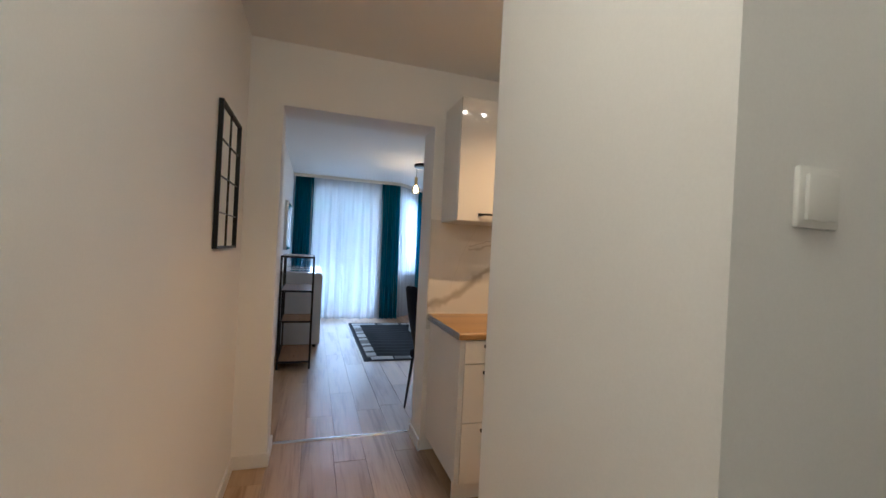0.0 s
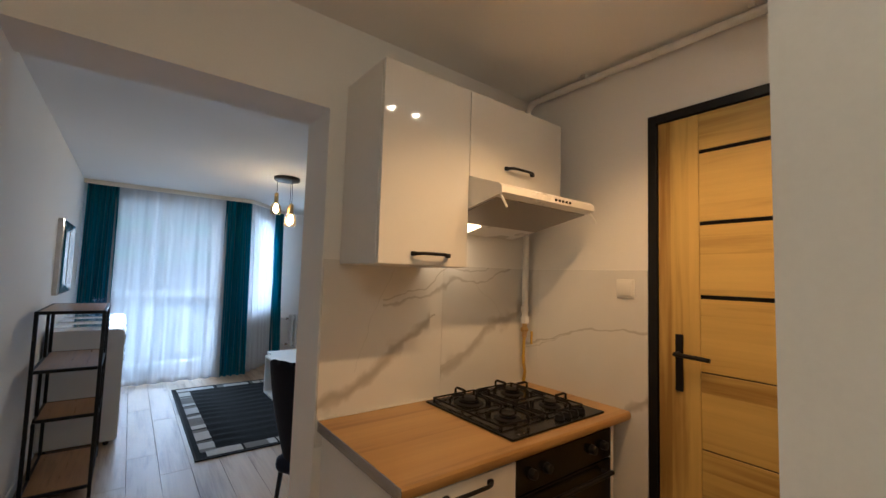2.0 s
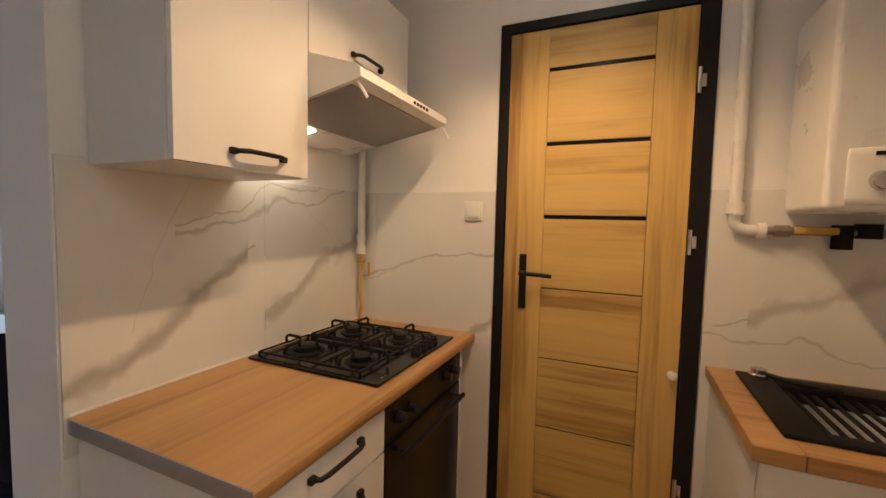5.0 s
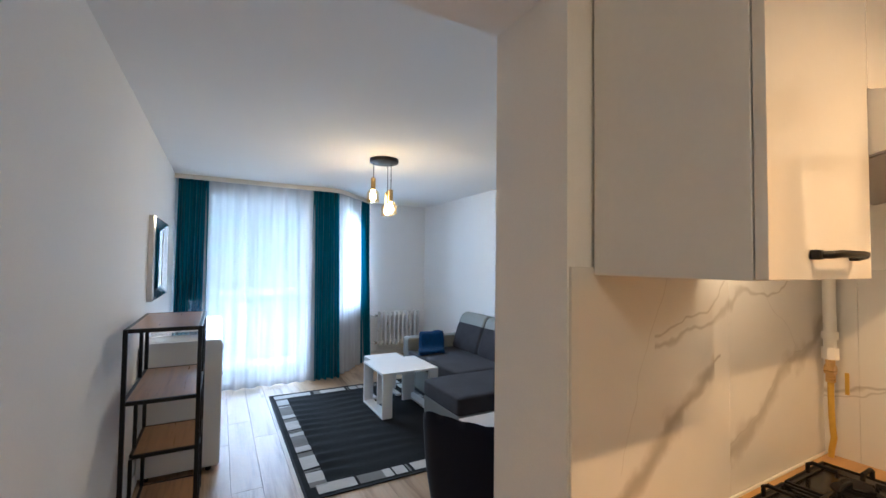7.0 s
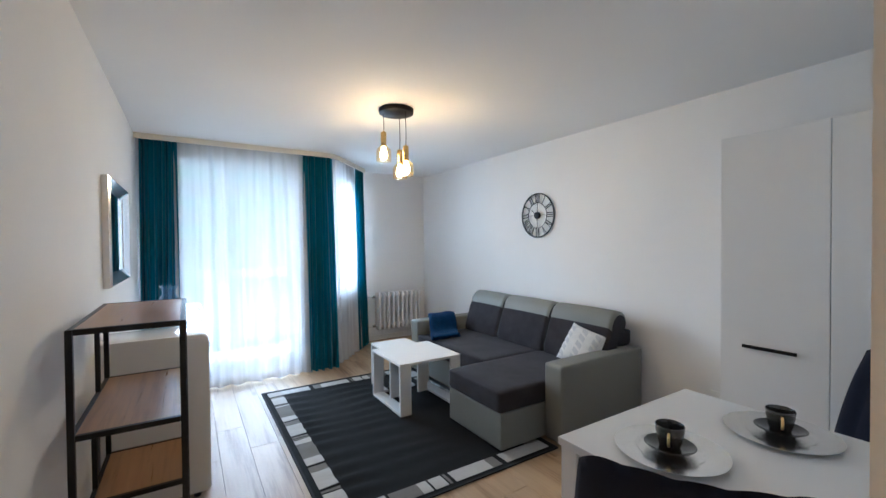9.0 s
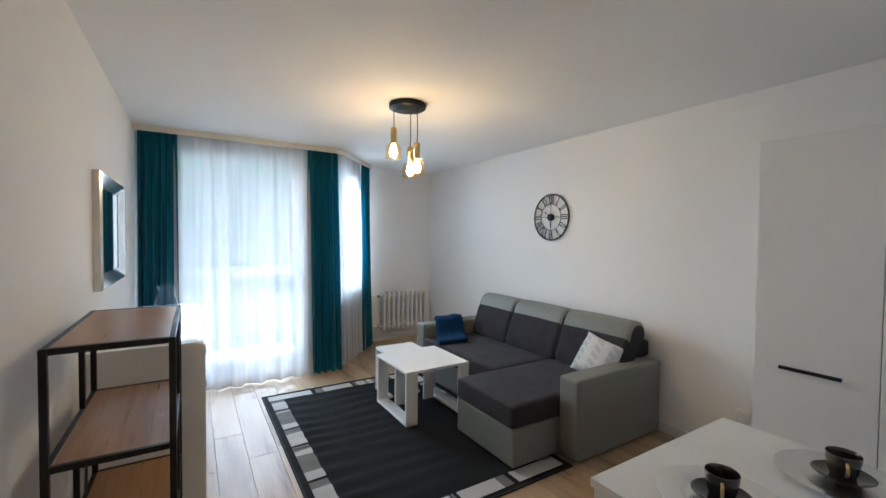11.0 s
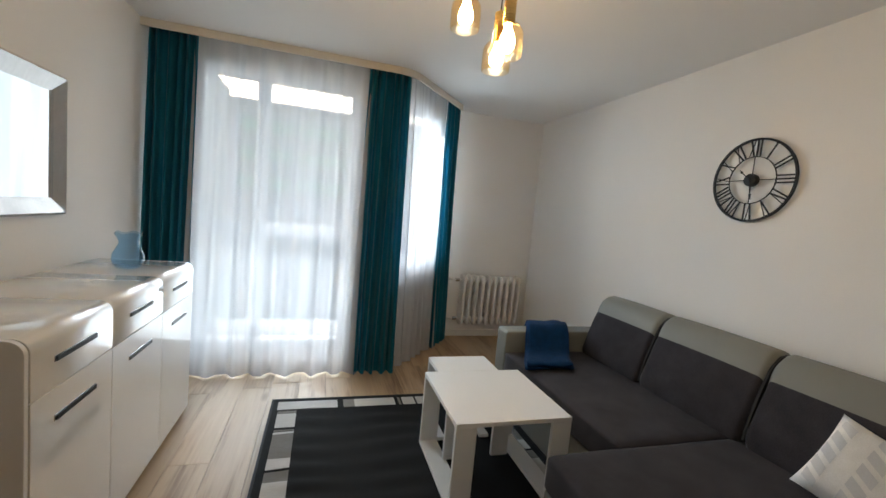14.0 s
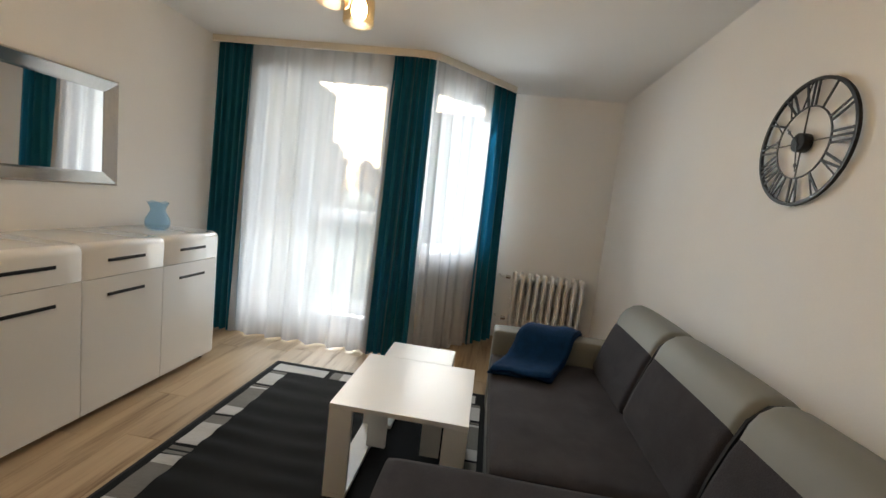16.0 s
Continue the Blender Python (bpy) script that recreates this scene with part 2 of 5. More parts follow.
def marble(name, lines):
    """White glazed stone-look tile with grey-brown veins along the given lines (start and slope across the tile, width)."""
    m = bpy.data.materials.new(name)
    m.use_nodes = True
    n, link = m.node_tree.nodes, m.node_tree.links.new
    b = n["Principled BSDF"]
    b.inputs["Roughness"].default_value = 0.12
    co, sep, nz, nf = n.new("ShaderNodeTexCoord"), n.new("ShaderNodeSeparateXYZ"), n.new("ShaderNodeTexNoise"), n.new("ShaderNodeTexNoise")
    link(co.outputs["Object"], sep.inputs[0])
    nz.inputs["Scale"].default_value, nz.inputs["Detail"].default_value = 4.0, 3
    nf.inputs["Scale"].default_value, nf.inputs["Detail"].default_value = 14.0, 4
    link(co.outputs["Object"], nz.inputs[0])
    link(co.outputs["Object"], nf.inputs[0])

    def calc(op, a, c=None, d=None):
        q = n.new("ShaderNodeMath")
        q.operation = op
        for i, v in enumerate((a, c, d)):
            if v is None:
                continue
            if isinstance(v, (int, float)):
                q.inputs[i].default_value = v
            else:
                link(v, q.inputs[i])
        return q.outputs[0]

    wob = calc("MULTIPLY", calc("SUBTRACT", nz.outputs[0], 0.5), 0.22)
    total = None
    for axis, a0, z0, slope, width, strength, first, last_ in lines:
        u = sep.outputs["X" if axis == "x" else "Y"]
        d = calc("ABSOLUTE", calc("SUBTRACT", calc("ADD", sep.outputs["Z"], wob), calc("MULTIPLY_ADD", calc("SUBTRACT", u, a0), slope, z0)))
        wd = calc("MULTIPLY", calc("POWER", nf.outputs[0], 1.5), width * 2.6)
        v = n.new("ShaderNodeMapRange")
        v.interpolation_type = "SMOOTHSTEP"
        link(calc("DIVIDE", d, calc("ADD", wd, 0.001)), v.inputs[0])
        v.inputs["To Min"].default_value, v.inputs["To Max"].default_value = strength, 0.0
        ends = calc("MULTIPLY", calc("GREATER_THAN", u, first), calc("LESS_THAN", u, last_))
        w = calc("MULTIPLY", v.outputs[0], ends)
        total = w if total is None else calc("MAXIMUM", total, w)
    mx = n.new("ShaderNodeMix")
    mx.data_type = "RGBA"
    link(total, mx.inputs["Factor"])
    cl = n.new("ShaderNodeValToRGB")
    cl.color_ramp.elements[0].color, cl.color_ramp.elements[1].color = (0.70, 0.69, 0.67, 1), (0.80, 0.79, 0.78, 1)
    link(nz.outputs[0], cl.inputs[0])
    link(cl.outputs[0], mx.inputs["A"])
    mx.inputs["B"].default_value = (0.25, 0.215, 0.18, 1)
    link(mx.outputs["Result"], b.inputs["Base Color"])
    return m


M = dict(
    wall=mat("wall_paint", (0.86, 0.85, 0.835), 0.75, vary=0.025, scale=1.5, bump=0.0002, grain=180, spec=0.25),
    ceiling=mat("ceiling_paint", (0.88, 0.875, 0.865), 0.85, vary=0.02, scale=1.2, bump=0.0004, grain=150, spec=0.2),
    skirting=mat("skirting_white", (0.78, 0.77, 0.75), 0.35, vary=0.03),
    plank=wood("oak_laminate", (0.20, 0.115, 0.058), (0.51, 0.36, 0.22), along=1, rough=0.42, rand=0.10, streak=0.34),
    gap=mat("floor_joint", (0.10, 0.065, 0.04), 0.8),
    worktop=wood("oak_worktop", (0.20, 0.095, 0.026), (0.51, 0.305, 0.105), along=0, rough=0.32, rand=0.03, size=0.7, streak=0.36, stave=0.11, across=1),
    worktop_y=wood("oak_worktop_turned", (0.20, 0.095, 0.026), (0.51, 0.305, 0.105), along=1, rough=0.32, rand=0.03, size=0.9, streak=0.42),
    door_v=wood("oak_upright", (0.30, 0.170, 0.038), (0.68, 0.475, 0.130), along=2, rough=0.5, rand=0.05, size=0.7, streak=0.34, stave=0.07, across=1),
    door_h=wood("oak_level", (0.30, 0.170, 0.038), (0.68, 0.475, 0.130), along=1, rough=0.5, rand=0.05, size=0.7, streak=0.34, stave=0.068, across=2),
    shelf_wood=wood("walnut_board", (0.20, 0.10, 0.045), (0.40, 0.215, 0.10), along=1, rough=0.30, rand=0.05, knots=False),
    black=mat("black_metal", (0.010, 0.010, 0.011), 0.42, vary=0.2, scale=20, bump=0.0001, grain=300, spec=0.25),
    blackgloss=mat("black_glass", (0.009, 0.009, 0.010), 0.22, vary=0.1, spec=0.25),
    castiron=mat("cast_iron", (0.008, 0.008, 0.0085), 0.55, vary=0.25, scale=25, bump=0.0003, grain=220, spec=0.2),
    gloss=mat("gloss_white_front", (0.80, 0.785, 0.76), 0.06, vary=0.012, scale=2, coat=0.6),
    white=mat("white_board", (0.78, 0.775, 0.765), 0.38, vary=0.02, scale=3, bump=0.0001, grain=250),
    carcass=mat("cabinet_board", (0.76, 0.76, 0.76), 0.45, vary=0.02),
    enamel=mat("white_enamel", (0.80, 0.79, 0.77), 0.28, vary=0.02),
    plastic=mat("white_plastic", (0.80, 0.79, 0.76), 0.35, vary=0.02),
    steel=mat("brushed_steel", (0.62, 0.61, 0.60), 0.25, metal=1.0, vary=0.06, stretch=(1, 1, 40)),
    filter=mat("hood_filter", (0.36, 0.33, 0.30), 0.4, metal=0.8, vary=0.1, scale=40, bump=0.0006, grain=400),
    silver=mat("silver_frame", (0.56, 0.53, 0.50), 0.13, metal=1.0, vary=0.10, scale=9, stretch=(1, 6, 1)),
    mirror=mat("mirror_glass", (0.93, 0.94, 0.94), 0.01, metal=1.0, vary=0.0),
    brass=mat("brushed_brass", (0.62, 0.42, 0.17), 0.28, metal=1.0, vary=0.08, stretch=(1, 1, 30)),
    yellow=mat("yellow_hose", (0.58, 0.36, 0.04), 0.45, vary=0.1),
    charcoal=mat("charcoal_plush", (0.034, 0.031, 0.036), 0.9, vary=0.5, scale=7, bump=0.0012, grain=260, sheen=0.08, spec=0.2),
    greyleather=mat("grey_leatherette", (0.205, 0.205, 0.185), 0.55, vary=0.05, scale=4, bump=0.0004, grain=420, spec=0.35),
    teal=mat("teal_velvet", (0.005, 0.165, 0.235), 0.8, vary=0.14, scale=8, bump=0.0005, grain=300, sheen=0.3, spec=0.2, stretch=(1, 1, 0.15)),
    navy=mat("navy_velvet", (0.008, 0.010, 0.022), 0.85, vary=0.2, scale=8, bump=0.0005, grain=400, sheen=0.08, spec=0.2),
    throw=mat("blue_fleece", (0.0035, 0.030, 0.090), 0.95, vary=0.3, scale=22, bump=0.002, grain=260, sheen=0.03, spec=0.1),
    rug=mat("rug_black", (0.012, 0.012, 0.0125), 0.95, vary=0.22, scale=14, bump=0.0012, grain=420, stretch=(1, 3, 1), spec=0.15),
    rug_edge=mat("rug_binding", (0.015, 0.015, 0.015), 0.9, vary=0.2, bump=0.001, grain=400),
    rug_white=mat("rug_pale", (0.50, 0.49, 0.47), 0.95, vary=0.16, scale=30, bump=0.0012, grain=420, stretch=(1, 8, 1)),
    rug_grey=mat("rug_taupe", (0.17, 0.16, 0.145), 0.95, vary=0.22, scale=30, bump=0.0012, grain=420, stretch=(1, 8, 1)),
    ceramic=mat("dark_glazed_ceramic", (0.022, 0.019, 0.017), 0.12, vary=0.1, coat=0.4),
    charger=mat("silver_charger", (0.78, 0.78, 0.77), 0.24, metal=1.0, vary=0.05, scale=12),
    pillow=mat("white_pattern_cloth", (0.80, 0.81, 0.82), 0.9, vary=0.12, scale=16, bump=0.0008, grain=260),
    pillow_grey=mat("pale_grey_cloth", (0.62, 0.645, 0.685), 0.9, vary=0.1, scale=16, bump=0.0008, grain=260),
    pelmet=mat("cream_pelmet", (0.74, 0.69, 0.60), 0.45, vary=0.03),
    upvc=mat("window_plastic", (0.82, 0.82, 0.82), 0.3, vary=0.02),
    sheer=sheer_cloth("sheer_voile", 0.21),
    pane=clear("window_glass", (0.97, 0.98, 0.98)),
    amber=clear("amber_glass", (1.0, 0.86, 0.62)),
    blueglass=clear("blue_glass", (0.78, 0.90, 0.975), body=0.02),
    bulb=glow("warm_bulb", (1.0, 0.80, 0.52), 8.0),
    spot=glow("spot_bulb", (1.0, 0.78, 0.50), 9.0),
    hoodlamp=glow("hood_bulb", (1.0, 0.66, 0.30), 0.8),
    foil=mat("flue_foil", (0.70, 0.69, 0.66), 0.3, metal=0.9, vary=0.15, scale=30),
    render=mat("beige_render", (0.62, 0.55, 0.44), 0.9, vary=0.06, scale=3, bump=0.001, grain=120),
    concrete=mat("balcony_concrete", (0.58, 0.56, 0.53), 0.9, vary=0.1, scale=5, bump=0.001),
    grass=mat("meadow_grass", (0.19, 0.23, 0.13), 0.95, vary=0.35, scale=0.3, grain=3.0),
    leaf=mat("tree_leaf", (0.055, 0.10, 0.04), 0.8, vary=0.35, scale=1.2, grain=9, rand=0.2),
    bark=mat("tree_bark", (0.10, 0.075, 0.055), 0.9, vary=0.25, bump=0.004),
    brick_brown=mat("brown_cladding", (0.34, 0.25, 0.18), 0.9, vary=0.12, scale=0.8, grain=5),
    green_panel=mat("green_balcony_panel", (0.17, 0.55, 0.25), 0.7, vary=0.08, scale=0.5, grain=3),
    facade=mat("far_facade", (0.72, 0.70, 0.66), 0.9, vary=0.05, scale=0.6, grain=4),
    farglass=mat("far_window", (0.20, 0.22, 0.24), 0.1, vary=0.1),
    tile_back=marble("marble_back_wall", [("x", 0.80, 0.955, 0.60, 0.050, 0.60, 0.70, 1.30), ("x", 0.80, 0.965, 0.60, 0.008, 0.55, 0.70, 1.33), ("x", 1.38, 1.03, 0.52, 0.049, 0.47, 1.372, 2.0), ("x", 1.38, 1.05, 0.50, 0.007, 0.48, 1.372, 2.0), ("x", 1.25, 1.37, 0.30, 0.010, 0.42, 1.05, 2.0), ("x", 1.25, 1.41, 0.36, 0.006, 0.42, 1.05, 2.0), ("x", 0.98, 1.22, 2.3, 0.003, 0.30, 0.93, 1.10), ("x", 1.55, 1.50, -1.1, 0.003, 0.24, 1.45, 1.80)]),
    tile_side=marble("marble_side_wall", [("y", 2.6, 1.14, -0.16, 0.008, 0.45, 1.88, 2.60), ("y", 2.6, 1.12, -0.20, 0.004, 0.36, 1.88, 2.60), ("y", 1.98, 0.93, -1.0, 0.041, 0.51, 1.86, 2.10), ("y", 1.1, 1.05, -0.42, 0.049, 0.42, 0.40, 1.00), ("y", 1.1, 1.06, -0.40, 0.007, 0.45, 0.40, 1.10), ("y", 1.1, 1.02, 0.10, 0.008, 0.36, 0.40, 1.14)]),
)

# ---- building helpers ----
ORIGIN = {}


def thing(name, label, category, at, group="", kind=""):
    ob = new(name)
    ob.location = at
    ORIGIN[ob] = Vector(at)
    return tagged(ob, label, category, group, kind)


def part(name, bm, material, parent=None, label="", smooth=False):
    """Links a bmesh, given in world places, as one mesh under its thing or part."""
    me = bpy.data.meshes.new(name)
    base = ORIGIN.get(parent, Vector((0, 0, 0)))
    bmesh.ops.translate(bm, verts=bm.verts, vec=-base)
    bm.to_mesh(me)
    bm.free()
    me.materials.append(M[material] if isinstance(material, str) else material)
    if smooth:
        me.polygons.foreach_set("use_smooth", [True] * len(me.polygons))
        if smooth is not True:
            me.set_sharp_from_angle(angle=radians(smooth))
    ob = new(name, me)
    ob.parent = parent
    ORIGIN[ob] = base.copy()
    return tagged(ob, label) if label else ob


def structure(name, bm, material, label, category, smooth=False):
    ob = part(name, bm, material, None, "", smooth)
    return tagged(ob, label, category, kind="structure")


def box(x0, x1, y0, y1, z0, z1, bevel=0.0, seg=2, into=None):
    bm = bmesh.new()
    bmesh.ops.create_cube(bm, size=1, matrix=Matrix.Translation(((x0 + x1) / 2, (y0 + y1) / 2, (z0 + z1) / 2)) @ Matrix.Diagonal((abs(x1 - x0), abs(y1 - y0), abs(z1 - z0), 1)))
    if bevel:
        bmesh.ops.bevel(bm, geom=bm.edges[:], offset=bevel, segments=seg, affect="EDGES", profile=0.5)
    return merge(into, bm)


def merge(into, bm):
    if into is None:
        return bm
    me = bpy.data.meshes.new("scratch")
    bm.to_mesh(me)
    bm.free()
    into.from_mesh(me)
    bpy.data.meshes.remove(me)
    return into


def cyl(p, q, r, r2=None, seg=16, into=None, bevel=0.0):
    p, q = Vector(p), Vector(q)
    d = q - p
    bm = bmesh.new()
    m = Matrix.Translation((p + q) / 2) @ d.to_track_quat("Z", "Y").to_matrix().to_4x4()
    bmesh.ops.create_cone(bm, cap_ends=True, segments=seg, radius1=r, radius2=r if r2 is None else r2, depth=d.length, matrix=m)
    if bevel:
        rim = [e for e in bm.edges if all(len(f.verts) != 3 for f in e.link_faces) and any(len(f.verts) > 4 for f in e.link_faces)]
        bmesh.ops.bevel(bm, geom=rim, offset=bevel, segments=2, affect="EDGES", profile=0.5)
    return merge(into, bm)


def lathe(at, profile, seg=32, into=None):
    """A turned shape about the upright line through at; profile: (radius, height) from below upwards."""
    bm = bmesh.new()
    rings = []
    for r, z in profile:
        if r < 1e-5:
            rings.append([bm.verts.new((at[0], at[1], at[2] + z))])
        else:
            rings.append([bm.verts.new((at[0] + r * math.cos(2 * math.pi * i / seg), at[1] + r * math.sin(2 * math.pi * i / seg), at[2] + z)) for i in range(seg)])
    for a, b in zip(rings, rings[1:]):
        for i in range(seg):
            j = (i + 1) % seg
            if len(a) == 1 and len(b) > 1:
                bm.faces.new((a[0], b[j], b[i]))
            elif len(b) == 1 and len(a) > 1:
                bm.faces.new((a[i], a[j], b[0]))
            elif len(a) > 1:
                bm.faces.new((a[i], a[j], b[j], b[i]))
    bmesh.ops.recalc_face_normals(bm, faces=bm.faces)
    return merge(into, bm)


def tube(points, r, seg=10, into=None, closed=False):
    pts = [Vector(p) for p in points]
    bm = bmesh.new()
    rings = []
    side = None
    count = len(pts)
    for i, p in enumerate(pts):
        before = pts[i - 1] if i or closed else p
        after = pts[(i + 1) % count] if i < count - 1 or closed else p
        d = (after - before).normalized()
        if side is None:
            side = d.orthogonal().normalized()
        side = (side - d * side.dot(d)).normalized()
        up = d.cross(side)
        rings.append([bm.verts.new(p + r * (math.cos(2 * math.pi * k / seg) * side + math.sin(2 * math.pi * k / seg) * up)) for k in range(seg)])
    pairs = list(zip(rings, rings[1:])) + ([(rings[-1], rings[0])] if closed else [])
    for a, b in pairs:
        for k in range(seg):
            bm.faces.new((a[k], a[(k + 1) % seg], b[(k + 1) % seg], b[k]))
    if not closed:
        bm.faces.new(rings[0][::-1])
        bm.faces.new(rings[-1])
    bmesh.ops.recalc_face_normals(bm, faces=bm.faces)
    return merge(into, bm)


def arc(p, mid, q, steps=8):
    p, mid, q = Vector(p), Vector(mid), Vector(q)
    return [(1 - u) ** 2 * p + 2 * u * (1 - u) * mid + u * u * q for u in (i / steps for i in range(steps + 1))]


def prism(outline, z0, z1, bevel=0.0):
    """An upright prism over an outline in plan."""
    bm = bmesh.new()
    low = [bm.verts.new((x, y, z0)) for x, y in outline]
    high = [bm.verts.new((x, y, z1)) for x, y in outline]
    bm.faces.new(low[::-1])
    bm.faces.new(high)
    k = len(outline)
    for i in range(k):
        bm.faces.new((low[i], low[(i + 1) % k], high[(i + 1) % k], high[i]))
    bmesh.ops.recalc_face_normals(bm, faces=bm.faces)
    if bevel:
        bmesh.ops.bevel(bm, geom=bm.edges[:], offset=bevel, segments=2, affect="EDGES", profile=0.5)
    return bm


def section(outline, axis, a0, a1, bevel=0.0):
    """A bar of constant section: the outline in the plane across the axis ('x': y, z; 'y': x, z)."""
    bm = bmesh.new()
    place = (lambda u, v, a: (a, u, v)) if axis == "x" else (lambda u, v, a: (u, a, v))
    near = [bm.verts.new(place(u, v, a0)) for u, v in outline]
    far = [bm.verts.new(place(u, v, a1)) for u, v in outline]
    bm.faces.new(near)
    bm.faces.new(far[::-1])
    k = len(outline)
    for i in range(k):
        bm.faces.new((near[i], near[(i + 1) % k], far[(i + 1) % k], far[i]))
    bmesh.ops.recalc_face_normals(bm, faces=bm.faces)
    if bevel:
        ends = [e for e in bm.edges if all(abs((v.co.x if axis == "x" else v.co.y) - a0) < 1e-6 for v in e.verts) or all(abs((v.co.x if axis == "x" else v.co.y) - a1) < 1e-6 for v in e.verts)]
        bmesh.ops.bevel(bm, geom=ends, offset=bevel, segments=2, affect="EDGES", profile=0.5)
    return bm


def soft_box(x0, x1, y0, y1, z0, z1, r=0.04, puff=0.0, cells=10, wrinkle=0.0, seed=0):
    """An upholstered block: rounded edges, slightly swollen faces, faint unevenness."""
    bm = box(x0, x1, y0, y1, z0, z1)
    bmesh.ops.subdivide_edges(bm, edges=bm.edges[:], cuts=cells, use_grid_fill=True)
    c = Vector(((x0 + x1) / 2, (y0 + y1) / 2, (z0 + z1) / 2))
    h = Vector((abs(x1 - x0) / 2, abs(y1 - y0) / 2, abs(z1 - z0) / 2))
    r = min(r, min(h))
    for v in bm.verts:
        p = v.co - c
        inner = Vector([max(-(h[i] - r), min(h[i] - r, p[i])) for i in range(3)])
        d = p - inner
        if d.length > 1e-9:
            p = inner + d.normalized() * r
        fx, fy, fz = (1 - (p[i] / h[i]) ** 2 if h[i] else 0 for i in range(3))
        n = d.normalized() if d.length > 1e-9 else Vector((0, 0, 0))
        p = p + n * (puff * max(0, fx * abs(n.y + n.z) + fy * abs(n.x + n.z) + fz * abs(n.x + n.y)) * 0.5)
        if wrinkle:
            p = p + n * wrinkle * noise.noise((p + c) * 5 + Vector((seed, 0, 0)))
        v.co = c + p
    return bm

# ---- plan ----
HL, WL, WR = -0.345, -0.325, 3.29        # hall's and room's side walls
P0, P1 = 2.596, 2.845                    # partition between kitchen and room
OL, OR, OH = -0.156, 0.776, 2.128        # opening in it
DX = 1.975                               # kitchen wall that holds the door
WY, FY, H = 7.60, 8.405, 2.50            # window wall, far wall, ceiling
BEND, TURNED = (1.475, 7.60), (2.19, 8.405)

# ---- structure ----
structure("wall_hall_side", box(HL - 0.15, HL, -1.70, P0, 0, H), "wall", "plain cream painted plaster wall along the hall", "wall")
structure("wall_room_side", box(WL - 0.17, WL, P1, 8.0, 0, H), "wall", "plain white painted plaster wall of the living room", "wall")
structure("wall_back", box(HL, 1.35, -1.85, -1.70, 0, H), "wall", "plain cream wall at the end of the hall", "wall")
structure("wall_hall_end", box(1.20, 1.35, -1.70, 0.396, 0, H), "wall", "plain cream wall closing the hall", "wall")
structure("wall_switch", box(0.68, 2.15, 0.396, 0.50, 0, H), "wall", "plain painted wall with a light switch", "wall")
structure("wall_pier", box(0.552, 0.68, 0.396, 1.126, 0, H), "wall", "plain painted pier between hall and kitchen", "wall")
bm = box(HL - 0.15, OL, P0, P1, 0, H)
box(OR, WR + 0.15, P0, P1, 0, H, into=bm)
box(OL, OR, P0, P1, OH, H, into=bm)
structure("wall_partition", bm, "wall", "painted partition wall with a wide doorless opening", "wall")
KD0, KD1, KDH = 1.185, 1.868, 2.17       # clear door opening in the kitchen wall
bm = box(DX, DX + 0.12, 0.50, KD0, 0, H)
box(DX, DX + 0.12, KD1, P0, 0, H, into=bm)
box(DX, DX + 0.12, KD0, KD1, KDH, H, into=bm)
box(DX + 0.12, DX + 0.16, 0.50, P0, 0, H, into=bm)
wall_kitchen = structure("wall_kitchen", bm, "wall", "painted kitchen wall with a door", "wall")
structure("wall_right", box(WR, WR + 0.15, P1, FY + 0.15, 0, H), "wall", "plain white living room wall behind the sofa", "wall")
structure("wall_far", box(2.19, WR, FY, FY + 0.15, 0, H), "wall", "plain white end wall behind the radiator", "wall")
bm = box(WL - 0.17, -0.06, WY, WY + 0.25, 0, H)
box(1.16, BEND[0], WY, WY + 0.25, 0, H, into=bm)
box(-0.06, 1.16, WY, WY + 0.25, 2.38, H, into=bm)
wall_window = structure("wall_window", bm, "wall", "white window wall round the balcony door", "wall")
ang = math.degrees(math.atan2(TURNED[1] - BEND[1], TURNED[0] - BEND[0]))
DIAG = Matrix.Translation((BEND[0], BEND[1], 0)) @ pose(0, 0, 0, 0, 0, ang)
LEN = math.dist(BEND, TURNED)


def turned(bm):
    """Into the slanting wall's own frame: x along it, y outwards."""
    bmesh.ops.transform(bm, matrix=DIAG, verts=bm.verts)
    return bm


bm = box(0, LEN, 0, 0.22, 0, 0.86)
box(0, LEN, 0, 0.22, 2.38, H, into=bm)
box(0, 0.12, 0, 0.22, 0.86, 2.38, into=bm)
box(LEN - 0.14, LEN + 0.1, 0, 0.22, 0.86, 2.38, into=bm)
wall_slanted = structure("wall_slanted", turned(bm), "wall", "white slanting wall with a tall window", "wall")
structure("ceiling", box(HL - 0.2, WR + 0.2, -1.9, FY + 0.2, H, H + 0.12), "ceiling", "plain white painted ceiling", "ceiling")
floor = structure("floor", box(HL - 0.15, WR + 0.15, -1.85, 8.5, -0.12, -0.009), "gap", "light oak laminate plank floor", "floor")


def skirting(name, x0, x1, y0, y1, h=0.075):
    structure(name, box(x0, x1, y0, y1, 0, h, 0.004), "skirting", "white painted skirting board", "baseboard")


